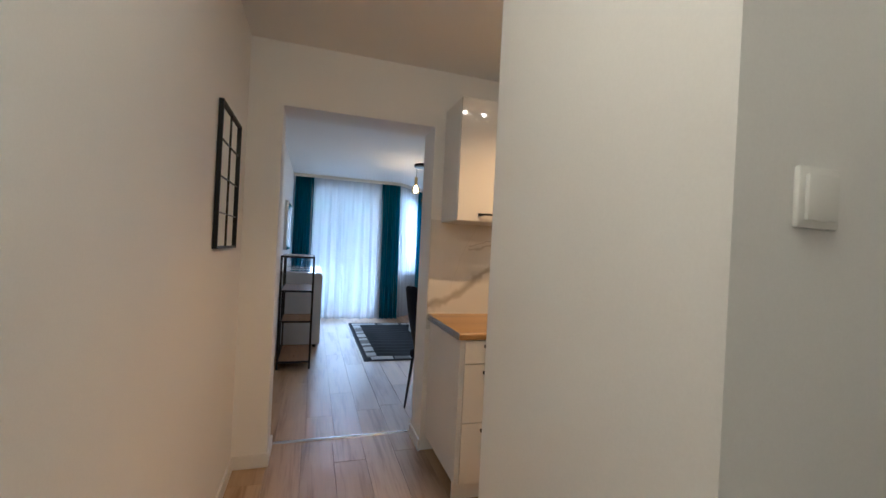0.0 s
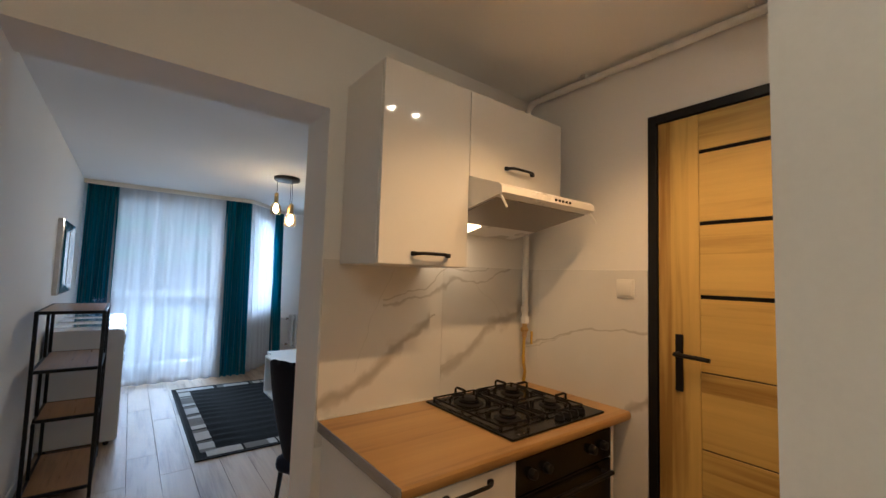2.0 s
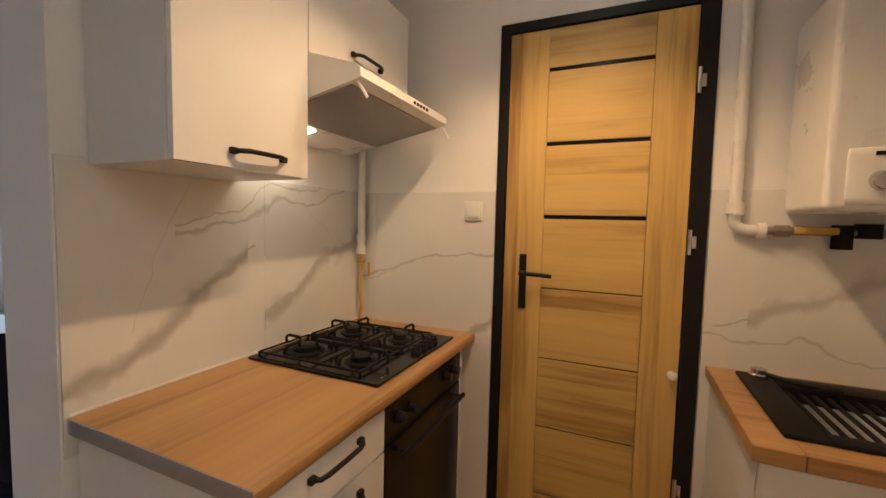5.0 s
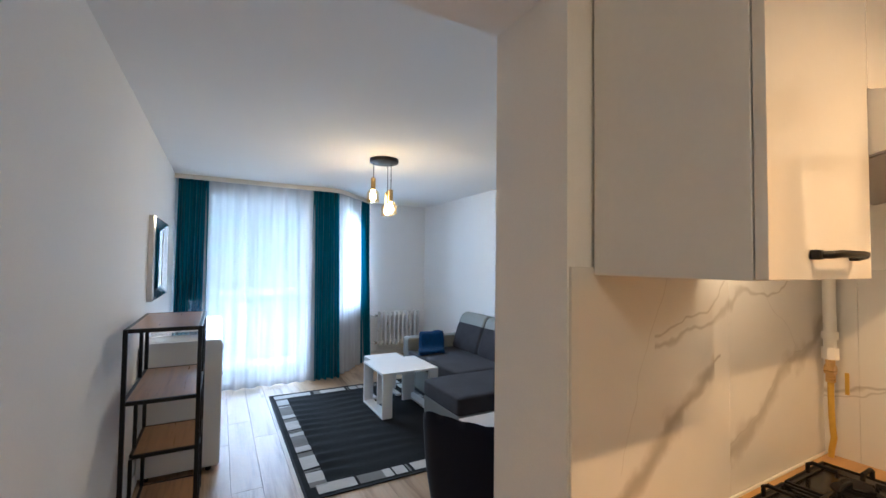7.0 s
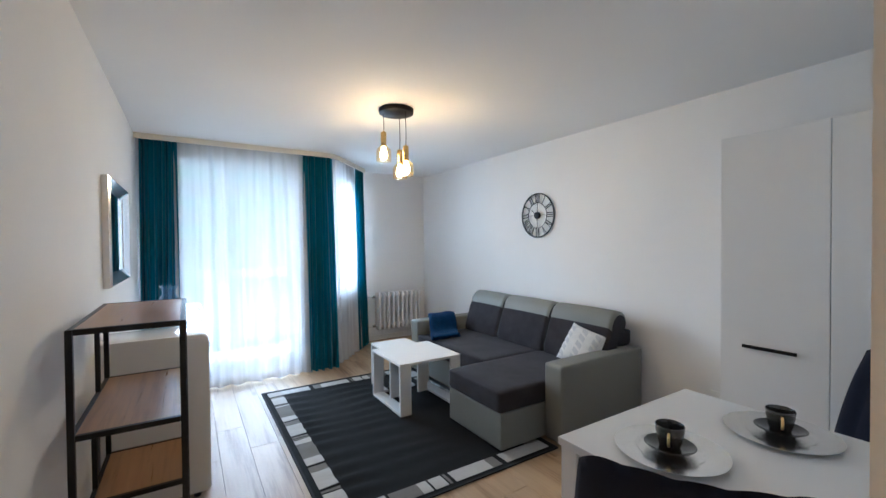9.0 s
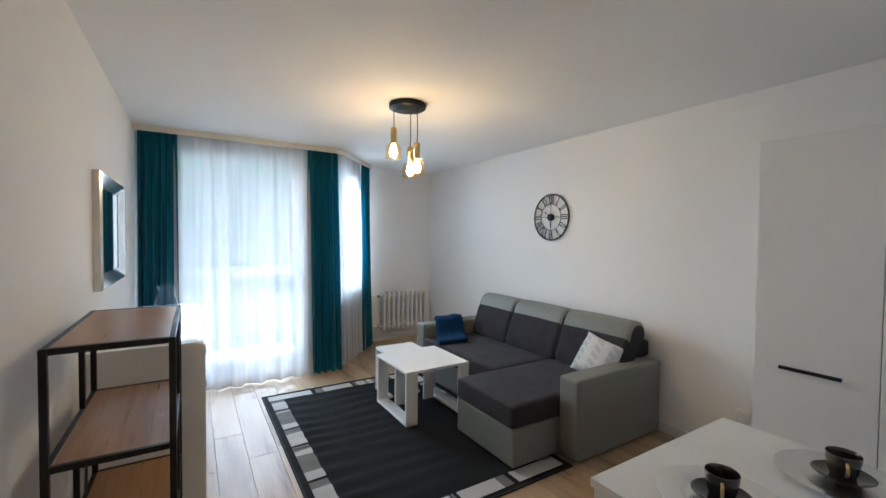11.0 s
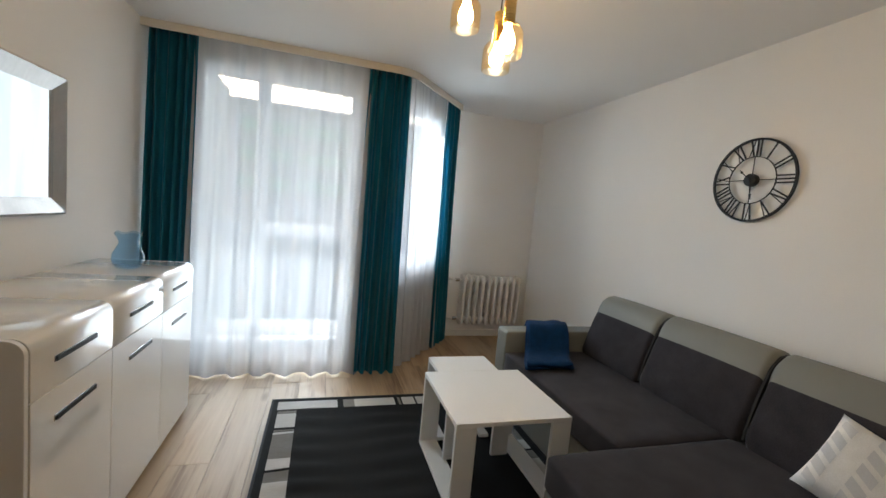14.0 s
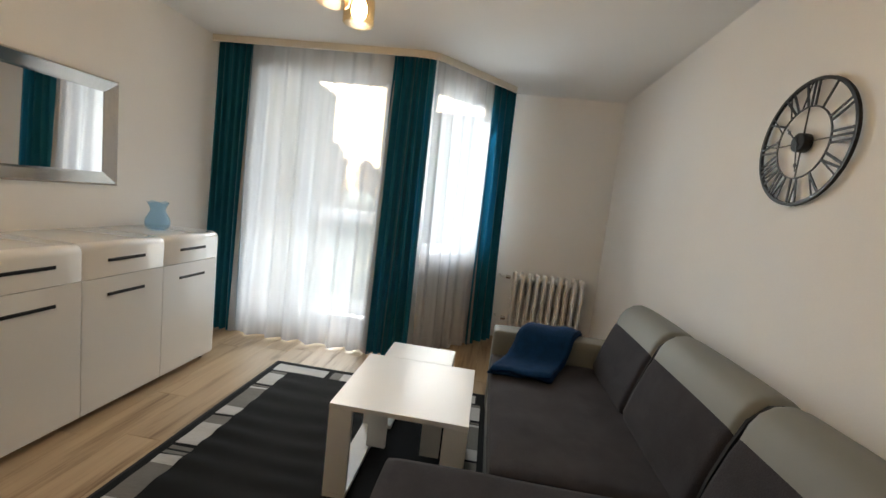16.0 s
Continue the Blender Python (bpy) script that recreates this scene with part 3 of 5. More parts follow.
skirting("baseboard_1", HL + 0.001, HL + 0.015, -1.70, P0 - 0.015)
skirting("baseboard_2", HL + 0.001, OL + 0.013, P0 - 0.015, P0 - 0.001)
skirting("baseboard_3", OL + 0.001, OL + 0.014, P0, P1 - 0.001)
skirting("baseboard_4", OR - 0.014, OR - 0.001, P0 - 0.015, P1 - 0.001)
skirting("baseboard_5", WL + 0.001, WL + 0.015, P1 + 0.001, WY)
skirting("baseboard_6", WR - 0.015, WR - 0.001, 3.88, FY - 0.001)
skirting("baseboard_7", 2.21, WR - 0.016, FY - 0.015, FY - 0.001)
skirting("baseboard_8", 0.538, 0.551, 0.39, 1.126)
skirting("baseboard_9", OR + 0.001, 2.70, P1 + 0.001, P1 + 0.015)
structure("trim_threshold", section([(2.862, 0.0), (2.866, 0.004), (2.88, 0.007), (2.895, 0.004), (2.90, 0.0)], "x", OL + 0.015, OR - 0.015), "steel", "narrow satin metal threshold strip on the floor", "trim")

# ---- kitchen wall tiles ----
TT = 1.52


def wall_tiles(parent, material, cuts, axis, face, z0):
    for a, b in cuts:
        if axis == "x":
            part("tile", box(a + 0.0003, b - 0.0003, face - 0.008, face - 0.0005, z0, TT, 0.0006, 1), material, parent)
        else:
            part("tile", box(face - 0.008, face - 0.0005, a + 0.0003, b - 0.0003, z0, TT, 0.0006, 1), material, parent)


wall_part = bpy.data.objects["wall_partition"]
wall_tiles(wall_part, "tile_back", [(OR + 0.004, 1.372), (1.372, DX - 0.009)], "x", P0, 0.80)
wall_tiles(wall_kitchen, "tile_side", [(1.905, 2.50), (2.50, P0 - 0.002)], "y", DX, 0.0)
wall_tiles(wall_kitchen, "tile_side", [(0.502, 1.128)], "y", DX, 0.0)

# ---- kitchen door ----
door = thing("door_1", "oak-veneer interior door in a black frame, closed", "door", (DX, 1.52, 0), kind="structure")
fr = box(DX - 0.012, DX + 0.06, 1.133, 1.190, 0, 2.20, 0.003)
box(DX - 0.012, DX + 0.06, 1.864, 1.902, 0, 2.20, 0.003, into=fr)
box(DX - 0.012, DX + 0.06, 1.190, 1.864, 2.162, 2.20, 0.003, into=fr)
part("door_frame", fr, "black", door, "matt black steel frame")
leaf = part("door_leaf", box(DX + 0.004, DX + 0.040, 1.193, 1.861, 0.008, 2.157, 0.002), "door_v", door)
for y0, y1 in ((1.193, 1.326), (1.702, 1.861)):
    part("stile", box(DX - 0.004, DX + 0.003, y0 + 0.0012, y1 - 0.0012, 0.008, 2.157, 0.001, 1), "door_v", leaf)
slots = [2.0 - 0.2915 * i for i in range(7)]
half = {z: 0.008 if i < 3 else 0.003 for i, z in enumerate(slots)}
edges = [2.157] + slots + [0.008]
for top, low in zip(edges, edges[1:]):
    if top - low > 0.03:
        part("panel", box(DX - 0.004, DX + 0.003, 1.3268, 1.7012, low + half.get(low, 0.0), top - half.get(top, 0.0), 0.001, 1), "door_h", leaf)
for z in slots:
    part("inlay", box(DX + 0.0005, DX + 0.0035, 1.3268, 1.7012, z - half[z] - 0.0005, z + half[z] + 0.0005), "blackgloss" if half[z] > 0.005 else "gap", leaf, "narrow black glass inlay" if half[z] > 0.005 else "fine dark groove")
hp = part("door_handle", box(DX - 0.014, DX - 0.0045, 1.763, 1.793, 1.035, 1.262, 0.005), "black", door, "matt black lever handle on a long plate")
lv = cyl((DX - 0.014, 1.778, 1.185), (DX - 0.052, 1.778, 1.185), 0.009)
tube([(DX - 0.050, 1.783, 1.185), (DX - 0.050, 1.70, 1.183), (DX - 0.047, 1.655, 1.180)], 0.0085, into=lv)
part("lever", lv, "black", hp, smooth=40)
for z in (1.895, 1.335, 0.42):
    hg = cyl((DX - 0.020, 1.186, z - 0.045), (DX - 0.020, 1.186, z + 0.045), 0.0075)
    box(DX - 0.018, DX - 0.0125, 1.165, 1.184, z - 0.022, z + 0.022, 0.001, into=hg)
    part("hinge", hg, "steel", door, "bright steel hinge", smooth=40)
ball = thing("wall_hook", "small round white knob on the door", "hook", (DX - 0.004, 1.215, 0.85))
bm = lathe((0, 0, 0), [(0.006, 0), (0.006, 0.010), (0.014, 0.014), (0.018, 0.024), (0.014, 0.036), (0.0, 0.040)], 16)
bmesh.ops.transform(bm, matrix=Matrix.Translation((DX - 0.004, 1.215, 0.85)) @ pose(0, 0, 0, 0, -90, 0), verts=bm.verts)
part("knob", bm, "plastic", ball, smooth=True)


def wall_plate(name, label, m, rockers=1):
    """A switch or socket: bevelled frame with its rocker, laid on a wall (x across, z up, y out of the wall)."""
    th = thing(name, label, "switch" if "switch" in name else "socket", m.translation)
    bm = box(-0.042, 0.042, -0.009, 0, -0.042, 0.042, 0.004)
    bmesh.ops.transform(bm, matrix=m, verts=bm.verts)
    plate = part("plate", bm, "plastic", th, smooth=40)
    w = 0.062 / rockers
    for i in range(rockers):
        if "switch" in name:
            bm = box(-0.031 + i * w + 0.0006, -0.031 + (i + 1) * w - 0.0006, -0.0135, -0.006, -0.031, 0.031, 0.002)
        else:
            bm = lathe((0, 0, 0), [(0.0, 0.004), (0.019, 0.004), (0.021, 0.014), (0.024, 0.014), (0.024, 0.0)], 20)
            bmesh.ops.transform(bm, matrix=pose(0, -0.004, 0, 90, 0, 0) @ Matrix.Scale(0.5, 4, (0, 0, 1)), verts=bm.verts)
        bmesh.ops.transform(bm, matrix=m, verts=bm.verts)
        part("rocker" if "switch" in name else "well", bm, "plastic", th, smooth=40)
    return th


wall_plate("light_switch", "white square light switch on the kitchen tiles", pose(DX - 0.008, 2.003, 1.437, 0, 0, -90), 1)
wall_plate("light_switch", "white plastic light switch on the plain hall wall", pose(0.700, 0.396, 1.425, 0, 0, 0), 1)
wall_plate("wall_socket", "white wall socket low on the living room wall", pose(WR, 4.13, 0.33, 0, 0, -90))


# ---- kitchen units ----
def bow_handle(parent, x0, x1, y, z):
    """A black bow handle on a front that faces -y."""
    bm = tube([(x0, y, z), (x0 + 0.012, y - 0.022, z), (x0 + 0.03, y - 0.028, z + 0.002), ((x0 + x1) / 2, y - 0.029, z + 0.002), (x1 - 0.03, y - 0.028, z + 0.002), (x1 - 0.012, y - 0.022, z), (x1, y, z)], 0.0062, 8)
    for x in (x0, x1):
        box(x - 0.012 if x == x1 else x - 0.008, x + 0.008 if x == x1 else x + 0.012, y - 0.014, y, z - 0.008, z + 0.008, 0.003, into=bm)
    return part("handle", bm, "black", parent, "matt black bow handle", smooth=50)


def unit(name, label, x0, x1, yf, yb, z0, z1, fronts, material="gloss", group="kitchen cabinets"):
    """A cabinet that faces -y: body and fronts, each (x0, x1, z0, z1, handle x0, x1, z)."""
    th = thing(name, label, "cabinet", ((x0 + x1) / 2, yb, z0), group)
    part("body", box(x0, x1, yf + 0.020, yb, z0, z1, 0.001, 1), "carcass", th)
    for fx0, fx1, fz0, fz1, h0, h1, hz in fronts:
        d = part("door" if fz1 - fz0 > 0.3 else "drawer", box(fx0 + 0.0015, fx1 - 0.0015, yf, yf + 0.018, fz0 + 0.0015, fz1 - 0.0015, 0.0015), material, th)
        if h1:
            bow_handle(d, h0, h1, yf, hz)
    return th


unit("wall_cabinet", "high-gloss white wall cabinet with a black handle", 0.845, 1.2465, 2.273, P0 - 0.009, 1.503, 2.234, [(0.845, 1.2465, 1.503, 2.234, 0.985, 1.145, 1.545)])
unit("wall_cabinet", "high-gloss white flap cabinet above the cooker hood", 1.2475, 1.846, 2.273, P0 - 0.0012, 1.876, 2.234, [(1.2475, 1.846, 1.876, 2.234, 1.455, 1.625, 1.945)])
unit("base_cabinet", "white drawer base cabinet with black handles", 0.806, 1.243, 1.990, P0 - 0.010, 0.10, 0.861,
     [(0.828, 1.243, 0.736, 0.858, 0.940, 1.120, 0.828), (0.828, 1.243, 0.425, 0.734, 0.940, 1.120, 0.690), (0.828, 1.243, 0.105, 0.423, 0.940, 1.120, 0.385)])
pl = thing("plinth", "white plinth board under the base cabinets", "plinth", (1.3, 2.05, 0))
part("board", box(0.81, 1.84, 2.04, 2.056, 0.0, 0.099), "white", pl)

top = thing("worktop", "oak-look laminate worktop against the marble tiles", "worktop", (1.38, 2.3, 0.862))
bm = section([(1.984, 0.864), (1.980, 0.870), (1.978, 0.882), (1.980, 0.893), (1.986, 0.899), (1.995, 0.9), (P0 - 0.010, 0.9), (P0 - 0.010, 0.862), (1.99, 0.862)], "x", 0.788, DX - 0.010)
part("board", bm, "worktop", top, smooth=30)
part("edge_strip", box(0.7845, 0.7875, 1.979, P0 - 0.010, 0.862, 0.9005, 0.0008, 1), "steel", top, "pale aluminium end strip")
part("seal", box(0.788, DX - 0.010, P0 - 0.0165, P0 - 0.0105, 0.9005, 0.909, 0.002), "plastic", top, "white silicone seal")

oven = thing("oven", "black built-in oven under the hob", "oven", (1.54, 2.0, 0.10))
part("body", box(1.248, 1.828, 2.012, 2.55, 0.13, 0.855, 0.002), "black", oven)
d = part("oven_door", box(1.250, 1.826, 1.992, 2.011, 0.135, 0.735, 0.004), "blackgloss", oven, "black glass oven door")
part("handle", merge(tube([(1.30, 1.955, 0.70), (1.776, 1.955, 0.70)], 0.009), merge(cyl((1.32, 1.955, 0.70), (1.32, 1.992, 0.70), 0.006), cyl((1.756, 1.955, 0.70), (1.756, 1.992, 0.70), 0.006))), "black", d, smooth=40)
cp = part("control_panel", box(1.250, 1.826, 1.992, 2.011, 0.740, 0.855, 0.003), "blackgloss", oven)
for x in (1.32, 1.40, 1.68, 1.76):
    part("knob", cyl((x, 1.992, 0.80), (x, 1.968, 0.80), 0.019, 0.016, bevel=0.002), "black", cp, smooth=40)
pn = thing("side_panel", "white end panel beside the oven", "panel", (1.835, 2.2, 0))
part("board", box(1.830, 1.846, 1.992, P0 - 0.010, 0.10, 0.8605, 0.001), "white", pn)

# gas hob
hob = thing("gas_hob", "black glass four-burner gas hob set into the worktop", "hob", (1.555, 2.29, 0.90))
glass = part("plate", box(1.268, 1.841, 2.030, 2.555, 0.9008, 0.9095, 0.003), "blackgloss", hob)
for bx, by, r in ((1.415, 2.43, 0.048), (1.695, 2.43, 0.036), (1.415, 2.195, 0.036), (1.695, 2.205, 0.028)):
    b = part("burner", lathe((bx, by, 0.9096), [(r + 0.020, 0), (r + 0.018, 0.003), (r, 0.006), (r, 0.014), (0.0, 0.015)], 24), "castiron", hob, "dark burner ring", smooth=40)
    part("cap", lathe((bx, by, 0.9250), [(r * 0.92, 0), (r * 0.96, 0.004), (r * 0.85, 0.008), (0, 0.009)], 24), "castiron", b, smooth=40)
for x0, x1 in ((1.300, 1.548), (1.562, 1.810)):
    g = box(x0, x1, 2.537, 2.544, 0.917, 0.924, 0.002)
    box(x0, x1, 2.116, 2.123, 0.917, 0.924, 0.002, into=g)
    box(x0, x0 + 0.007, 2.116, 2.544, 0.917, 0.924, 0.002, into=g)
    box(x1 - 0.007, x1, 2.116, 2.544, 0.917, 0.924, 0.002, into=g)
    cx = (x0 + x1) / 2
    box(x0, x1, 2.310, 2.317, 0.917, 0.924, 0.002, into=g)
    for y in (2.43, 2.20):
        for sx, sy in ((1, 0), (-1, 0), (0, 1), (0, -1)):
            a = Vector((cx + sx * 0.115, y + sy * 0.105, 0.921))
            e = Vector((cx + sx * 0.045, y + sy * 0.040, 0.921))
            tube([a, a + Vector((0, 0, 0.024)), a.lerp(e, 0.18) + Vector((0, 0, 0.031)), e + Vector((0, 0, 0.030)), e + Vector((0, 0, 0.014))], 0.0058, 6, into=g)
    for px in (x0 + 0.005, x1 - 0.005):
        for py in (2.12, 2.54):
            cyl((px, py, 0.9096), (px, py, 0.918), 0.005, into=g, seg=8)
    part("grate", g, "castiron", hob, "cast iron pan support", smooth=45)
for i in range(4):
    kx = 1.585 + 0.048 * i
    part("knob", merge(lathe((kx, 2.073, 0.9096), [(0.020, 0), (0.019, 0.012), (0.015, 0.020), (0.0, 0.021)], 20), box(kx - 0.003, kx + 0.003, 2.058, 2.088, 0.925, 0.936, 0.002)), "black", hob, smooth=40)
part("mark", box(1.315, 1.352, 2.046, 2.054, 0.9096, 0.9102), "silver", hob, "small pale printed mark")

# cooker hood
hood = thing("cooker_hood", "white slimline cooker hood under the flap cabinet", "hood", (1.547, 2.35, 1.70))
bm = section([(P0 - 0.0095, 1.875), (2.276, 1.875), (2.250, 1.868), (2.105, 1.822), (2.090, 1.810), (2.088, 1.785), (2.098, 1.780), (P0 - 0.0095, 1.680)], "x", 1.2475, 1.846)
body = part("body", bm, "enamel", hood, smooth=35)
part("filter", section([(2.130, 1.7728), (2.130, 1.7690), (2.42, 1.7095), (2.42, 1.7135)], "x", 1.262, 1.832), "filter", hood, "greasy metal mesh filter")
part("lamp_cover", section([(2.440, 1.7090), (2.440, 1.7020), (2.550, 1.6795), (2.550, 1.6865)], "x", 1.262, 1.47), "hoodlamp", hood, "lit lamp cover")
for i in range(5):
    x = 1.56 + 0.024 * i
    part("button", box(x, x + 0.012, 2.084, 2.090, 1.793, 1.803, 0.002), "black", hood)
for x in (1.262, 1.838):
    part("visor_arm", tube([(x, 2.108, 1.779), (x, 2.085, 1.745), (x, 2.075, 1.728)], 0.0045, 6), "plastic", hood)

# gas pipe in the corner, with its cock and hose
pipe = thing("gas_pipe", "white painted gas pipe running down the kitchen corner", "pipe", (1.920, 2.555, 0.9))
run = [(1.920, 2.555, 1.255), (1.920, 2.555, 2.40)] + arc((1.920, 2.555, 2.41), (1.930, 2.555, 2.465), (1.935, 2.49, 2.466)) + [(1.935, 1.10, 2.466)]
part("pipe", tube(run, 0.017, 14), "enamel", pipe, smooth=50)
part("joint", cyl((1.920, 2.555, 1.225), (1.920, 2.555, 1.262), 0.023, seg=8), "enamel", pipe, smooth=40)
part("joint", cyl((1.920, 2.555, 1.29), (1.920, 2.555, 1.315), 0.022), "enamel", pipe, smooth=40)
ck = part("cock", merge(cyl((1.920, 2.555, 1.15), (1.920, 2.555, 1.23), 0.013), cyl((1.920, 2.542, 1.19), (1.920, 2.568, 1.19), 0.016)), "brass", pipe, "brass gas cock", smooth=40)
part("lever", box(1.932, 1.942, 2.515, 2.525, 1.115, 1.185, 0.002), "yellow", ck, "yellow lever")
part("hose", tube(arc((1.920, 2.555, 1.155), (1.900, 2.55, 1.03), (1.922, 2.550, 0.97), 6) + [(1.925, 2.557, 0.935), (1.925, 2.560, 0.905)], 0.0085, 10), "yellow", pipe, "yellow gas hose", smooth=50)
for y in (2.2, 1.5):
    part("clip", box(1.915, 1.955, y - 0.01, y + 0.01, 2.482, 2.4995, 0.001), "plastic", pipe)

riser = thing("gas_pipe", "white riser pipe ending in a shut-off cock beside the heater", "pipe", (1.945, 1.062, 1.40))
part("pipe", tube([(1.945, 1.062, 2.4985), (1.945, 1.062, 1.43)] + arc((1.945, 1.062, 1.42), (1.945, 1.062, 1.385), (1.945, 1.02, 1.383)) + [(1.945, 0.985, 1.383)], 0.018, 14), "enamel", riser, smooth=50)
part("collar", cyl((1.945, 1.062, 1.435), (1.945, 1.062, 1.475), 0.027), "enamel", riser, smooth=40)
part("collar", cyl((1.945, 1.0, 1.383), (1.945, 0.975, 1.383), 0.025), "enamel", riser, smooth=40)
cock = part("cock", merge(cyl((1.945, 0.985, 1.383), (1.945, 0.60, 1.383), 0.013), cyl((1.945, 0.95, 1.383), (1.945, 0.91, 1.383), 0.019, seg=8)), "filter", riser, "dull grey metal fittings", smooth=40)
part("lever", box(1.905, 1.915, 0.80, 0.91, 1.375, 1.397, 0.004), "yellow", cock, "yellow cock lever")
part("filter_cup", merge(cyl((1.945, 0.78, 1.405), (1.945, 0.78, 1.33), 0.026), cyl((1.945, 0.72, 1.41), (1.945, 0.72, 1.365), 0.032)), "castiron", cock, smooth=40)

heater = thing("water_heater", "white wall-hung gas water heater with a control dial", "heater", (1.82, 0.72, 1.44))
part("body", box(1.675, DX - 0.0085, 0.520, 0.925, 1.440, 2.025, 0.016, 4), "enamel", heater)
pan = part("control_panel", soft_box(1.662, 1.680, 0.560, 0.885, 1.455, 1.60, 0.02, cells=6), "plastic", heater, smooth=True)
part("slot", box(1.659, 1.664, 0.60, 0.835, 1.578, 1.588), "black", pan)
for y, r in ((0.82, 0.026), (0.66, 0.024)):
    part("dial", cyl((1.664, y, 1.515), (1.645, y, 1.515), r, r * 0.85, bevel=0.003), "steel", pan, smooth=40)
part("badge", box(1.6595, 1.6615, 0.765, 0.785, 1.545, 1.556, 0.002), mat("red_badge", (0.45, 0.03, 0.02), 0.4), pan, "small red emblem")
part("sticker", box(1.6735, 1.6752, 0.60, 0.70, 1.78, 1.815), mat("cream_sticker", (0.62, 0.52, 0.34), 0.6), heater, "small cream sticker")
fl = lathe((1.83, 0.72, 2.024), [(0.064 + 0.005 * (i % 2), 0.012 * i) for i in range(30)], 24)
for v in fl.verts:
    k = max(0, v.co.z - 2.15)
    v.co.x += 1.2 * k * k
part("flue", fl, "foil", heater, "corrugated metal flue pipe", smooth=True)

# sink run on the door wall
sb = thing("base_cabinet", "white sink base cabinet with a black handle", "cabinet", (1.7, 0.8, 0), "kitchen cabinets")
part("body", box(1.415, DX - 0.010, 0.505, 1.095, 0.10, 0.861, 0.001, 1), "carcass", sb)
d = part("door", box(1.395, 1.413, 0.507, 1.093, 0.105, 0.858, 0.0015), "gloss", sb)
part("handle", tube([(1.395, 0.70, 0.79), (1.368, 0.715, 0.79), (1.366, 0.88, 0.79), (1.395, 0.90, 0.79)], 0.006, 8), "black", d, "matt black bow handle", smooth=50)
part("plinth", box(1.445, 1.455, 0.505, 1.095, 0.0, 0.099), "white", sb)
wt = thing("worktop", "oak-look laminate worktop round the black sink", "worktop", (1.68, 0.8, 0.862))
SX0, SX1, SY0, SY1 = 1.455, 1.915, 0.56, 1.035
bm = box(1.385, DX - 0.010, SY1 - 0.02, 1.112, 0.862, 0.90, 0.003)
part("board", bm, "worktop_y", wt)
part("front_board", box(1.385, SX0 + 0.02, 0.503, SY1 - 0.0205, 0.862, 0.90, 0.003), "worktop_y", wt)
part("rear_board", box(SX1 - 0.02, DX - 0.010, 0.503, SY1 - 0.0205, 0.862, 0.90, 0.001), "worktop_y", wt)
sink = thing("kitchen_sink", "black composite sink with a ribbed drainer", "sink", (1.68, 0.8, 0.75))
rim = box(SX0, SX1, SY0, SY0 + 0.05, 0.9005, 0.912, 0.004)
box(SX0, SX1, SY1 - 0.09, SY1, 0.9005, 0.912, 0.004, into=rim)
box(SX0, SX0 + 0.05, SY0 + 0.05, SY1 - 0.09, 0.9005, 0.912, 0.004, into=rim)
box(SX1 - 0.09, SX1, SY0 + 0.05, SY1 - 0.09, 0.9005, 0.912, 0.004, into=rim)
part("rim", rim, "castiron", sink, smooth=40)
bowl = box(SX0 + 0.045, SX1 - 0.085, SY0 + 0.045, SY1 - 0.085, 0.76, 0.905, 0.0)
bmesh.ops.delete(bowl, geom=[f for f in bowl.faces if f.normal.z > 0.5], context="FACES")
part("bowl", bowl, "castiron", sink)
for i in range(9):
    part("rib", box(SX0 + 0.05, SX1 - 0.095, 0.66 + 0.032 * i, 0.672 + 0.032 * i, 0.888, 0.897, 0.003), "castiron", sink)
tap = thing("kitchen_tap", "chrome and black mixer tap behind the sink", "tap", (1.865, 0.985, 0.912))
part("base", lathe((1.865, 0.985, 0.9125), [(0.026, 0), (0.026, 0.012), (0.021, 0.016), (0.021, 0.03), (0.0, 0.032)], 20), "steel", tap, smooth=40)
part("drain_lever", tube([(1.865, 0.98, 0.93), (1.84, 0.93, 0.925), (1.80, 0.80, 0.925)], 0.008, 8), "black", tap, smooth=50)

bar = thing("spot_bar", "ceiling spotlight bar with three lit bulbs", "ceiling lamp", (1.28, 1.56, 2.50))
part("rail", box(1.04, 1.52, 1.53, 1.59, 2.478, 2.4995, 0.003), "plastic", bar)
for sx in (1.12, 1.28, 1.44):
    hd = part("spot_head", merge(cyl((sx, 1.56, 2.479), (sx, 1.56, 2.45), 0.008), lathe((sx, 1.56, 2.40), [(0.030, 0.0), (0.030, 0.045), (0.012, 0.055)], 20)), "plastic", bar, smooth=40)
    part("bulb", lathe((sx, 1.56, 2.385), [(0.0, 0.0), (0.011, 0.002), (0.016, 0.010), (0.016, 0.018)], 20), "spot", hd, "lit bulb", smooth=True)

# ---- hall ----
hm = thing("wall_mirror", "black window-style wall mirror with eight panes", "mirror", (HL, 2.096, 1.283))
Y0, Y1, Z0, Z1 = 1.878, 2.314, 1.283, 1.900
part("mirror_pane", box(HL + 0.003, HL + 0.010, Y0 + 0.005, Y1 - 0.005, Z0 + 0.005, Z1 - 0.005), "mirror", hm)
f = box(HL + 0.001, HL + 0.020, Y0, Y0 + 0.011, Z0, Z1, 0.001)
box(HL + 0.001, HL + 0.020, Y1 - 0.011, Y1, Z0, Z1, 0.001, into=f)
box(HL + 0.001, HL + 0.020, Y0 + 0.011, Y1 - 0.011, Z0, Z0 + 0.011, 0.001, into=f)
box(HL + 0.001, HL + 0.020, Y0 + 0.011, Y1 - 0.011, Z1 - 0.011, Z1, 0.001, into=f)
part("mirror_frame", f, "black", hm)
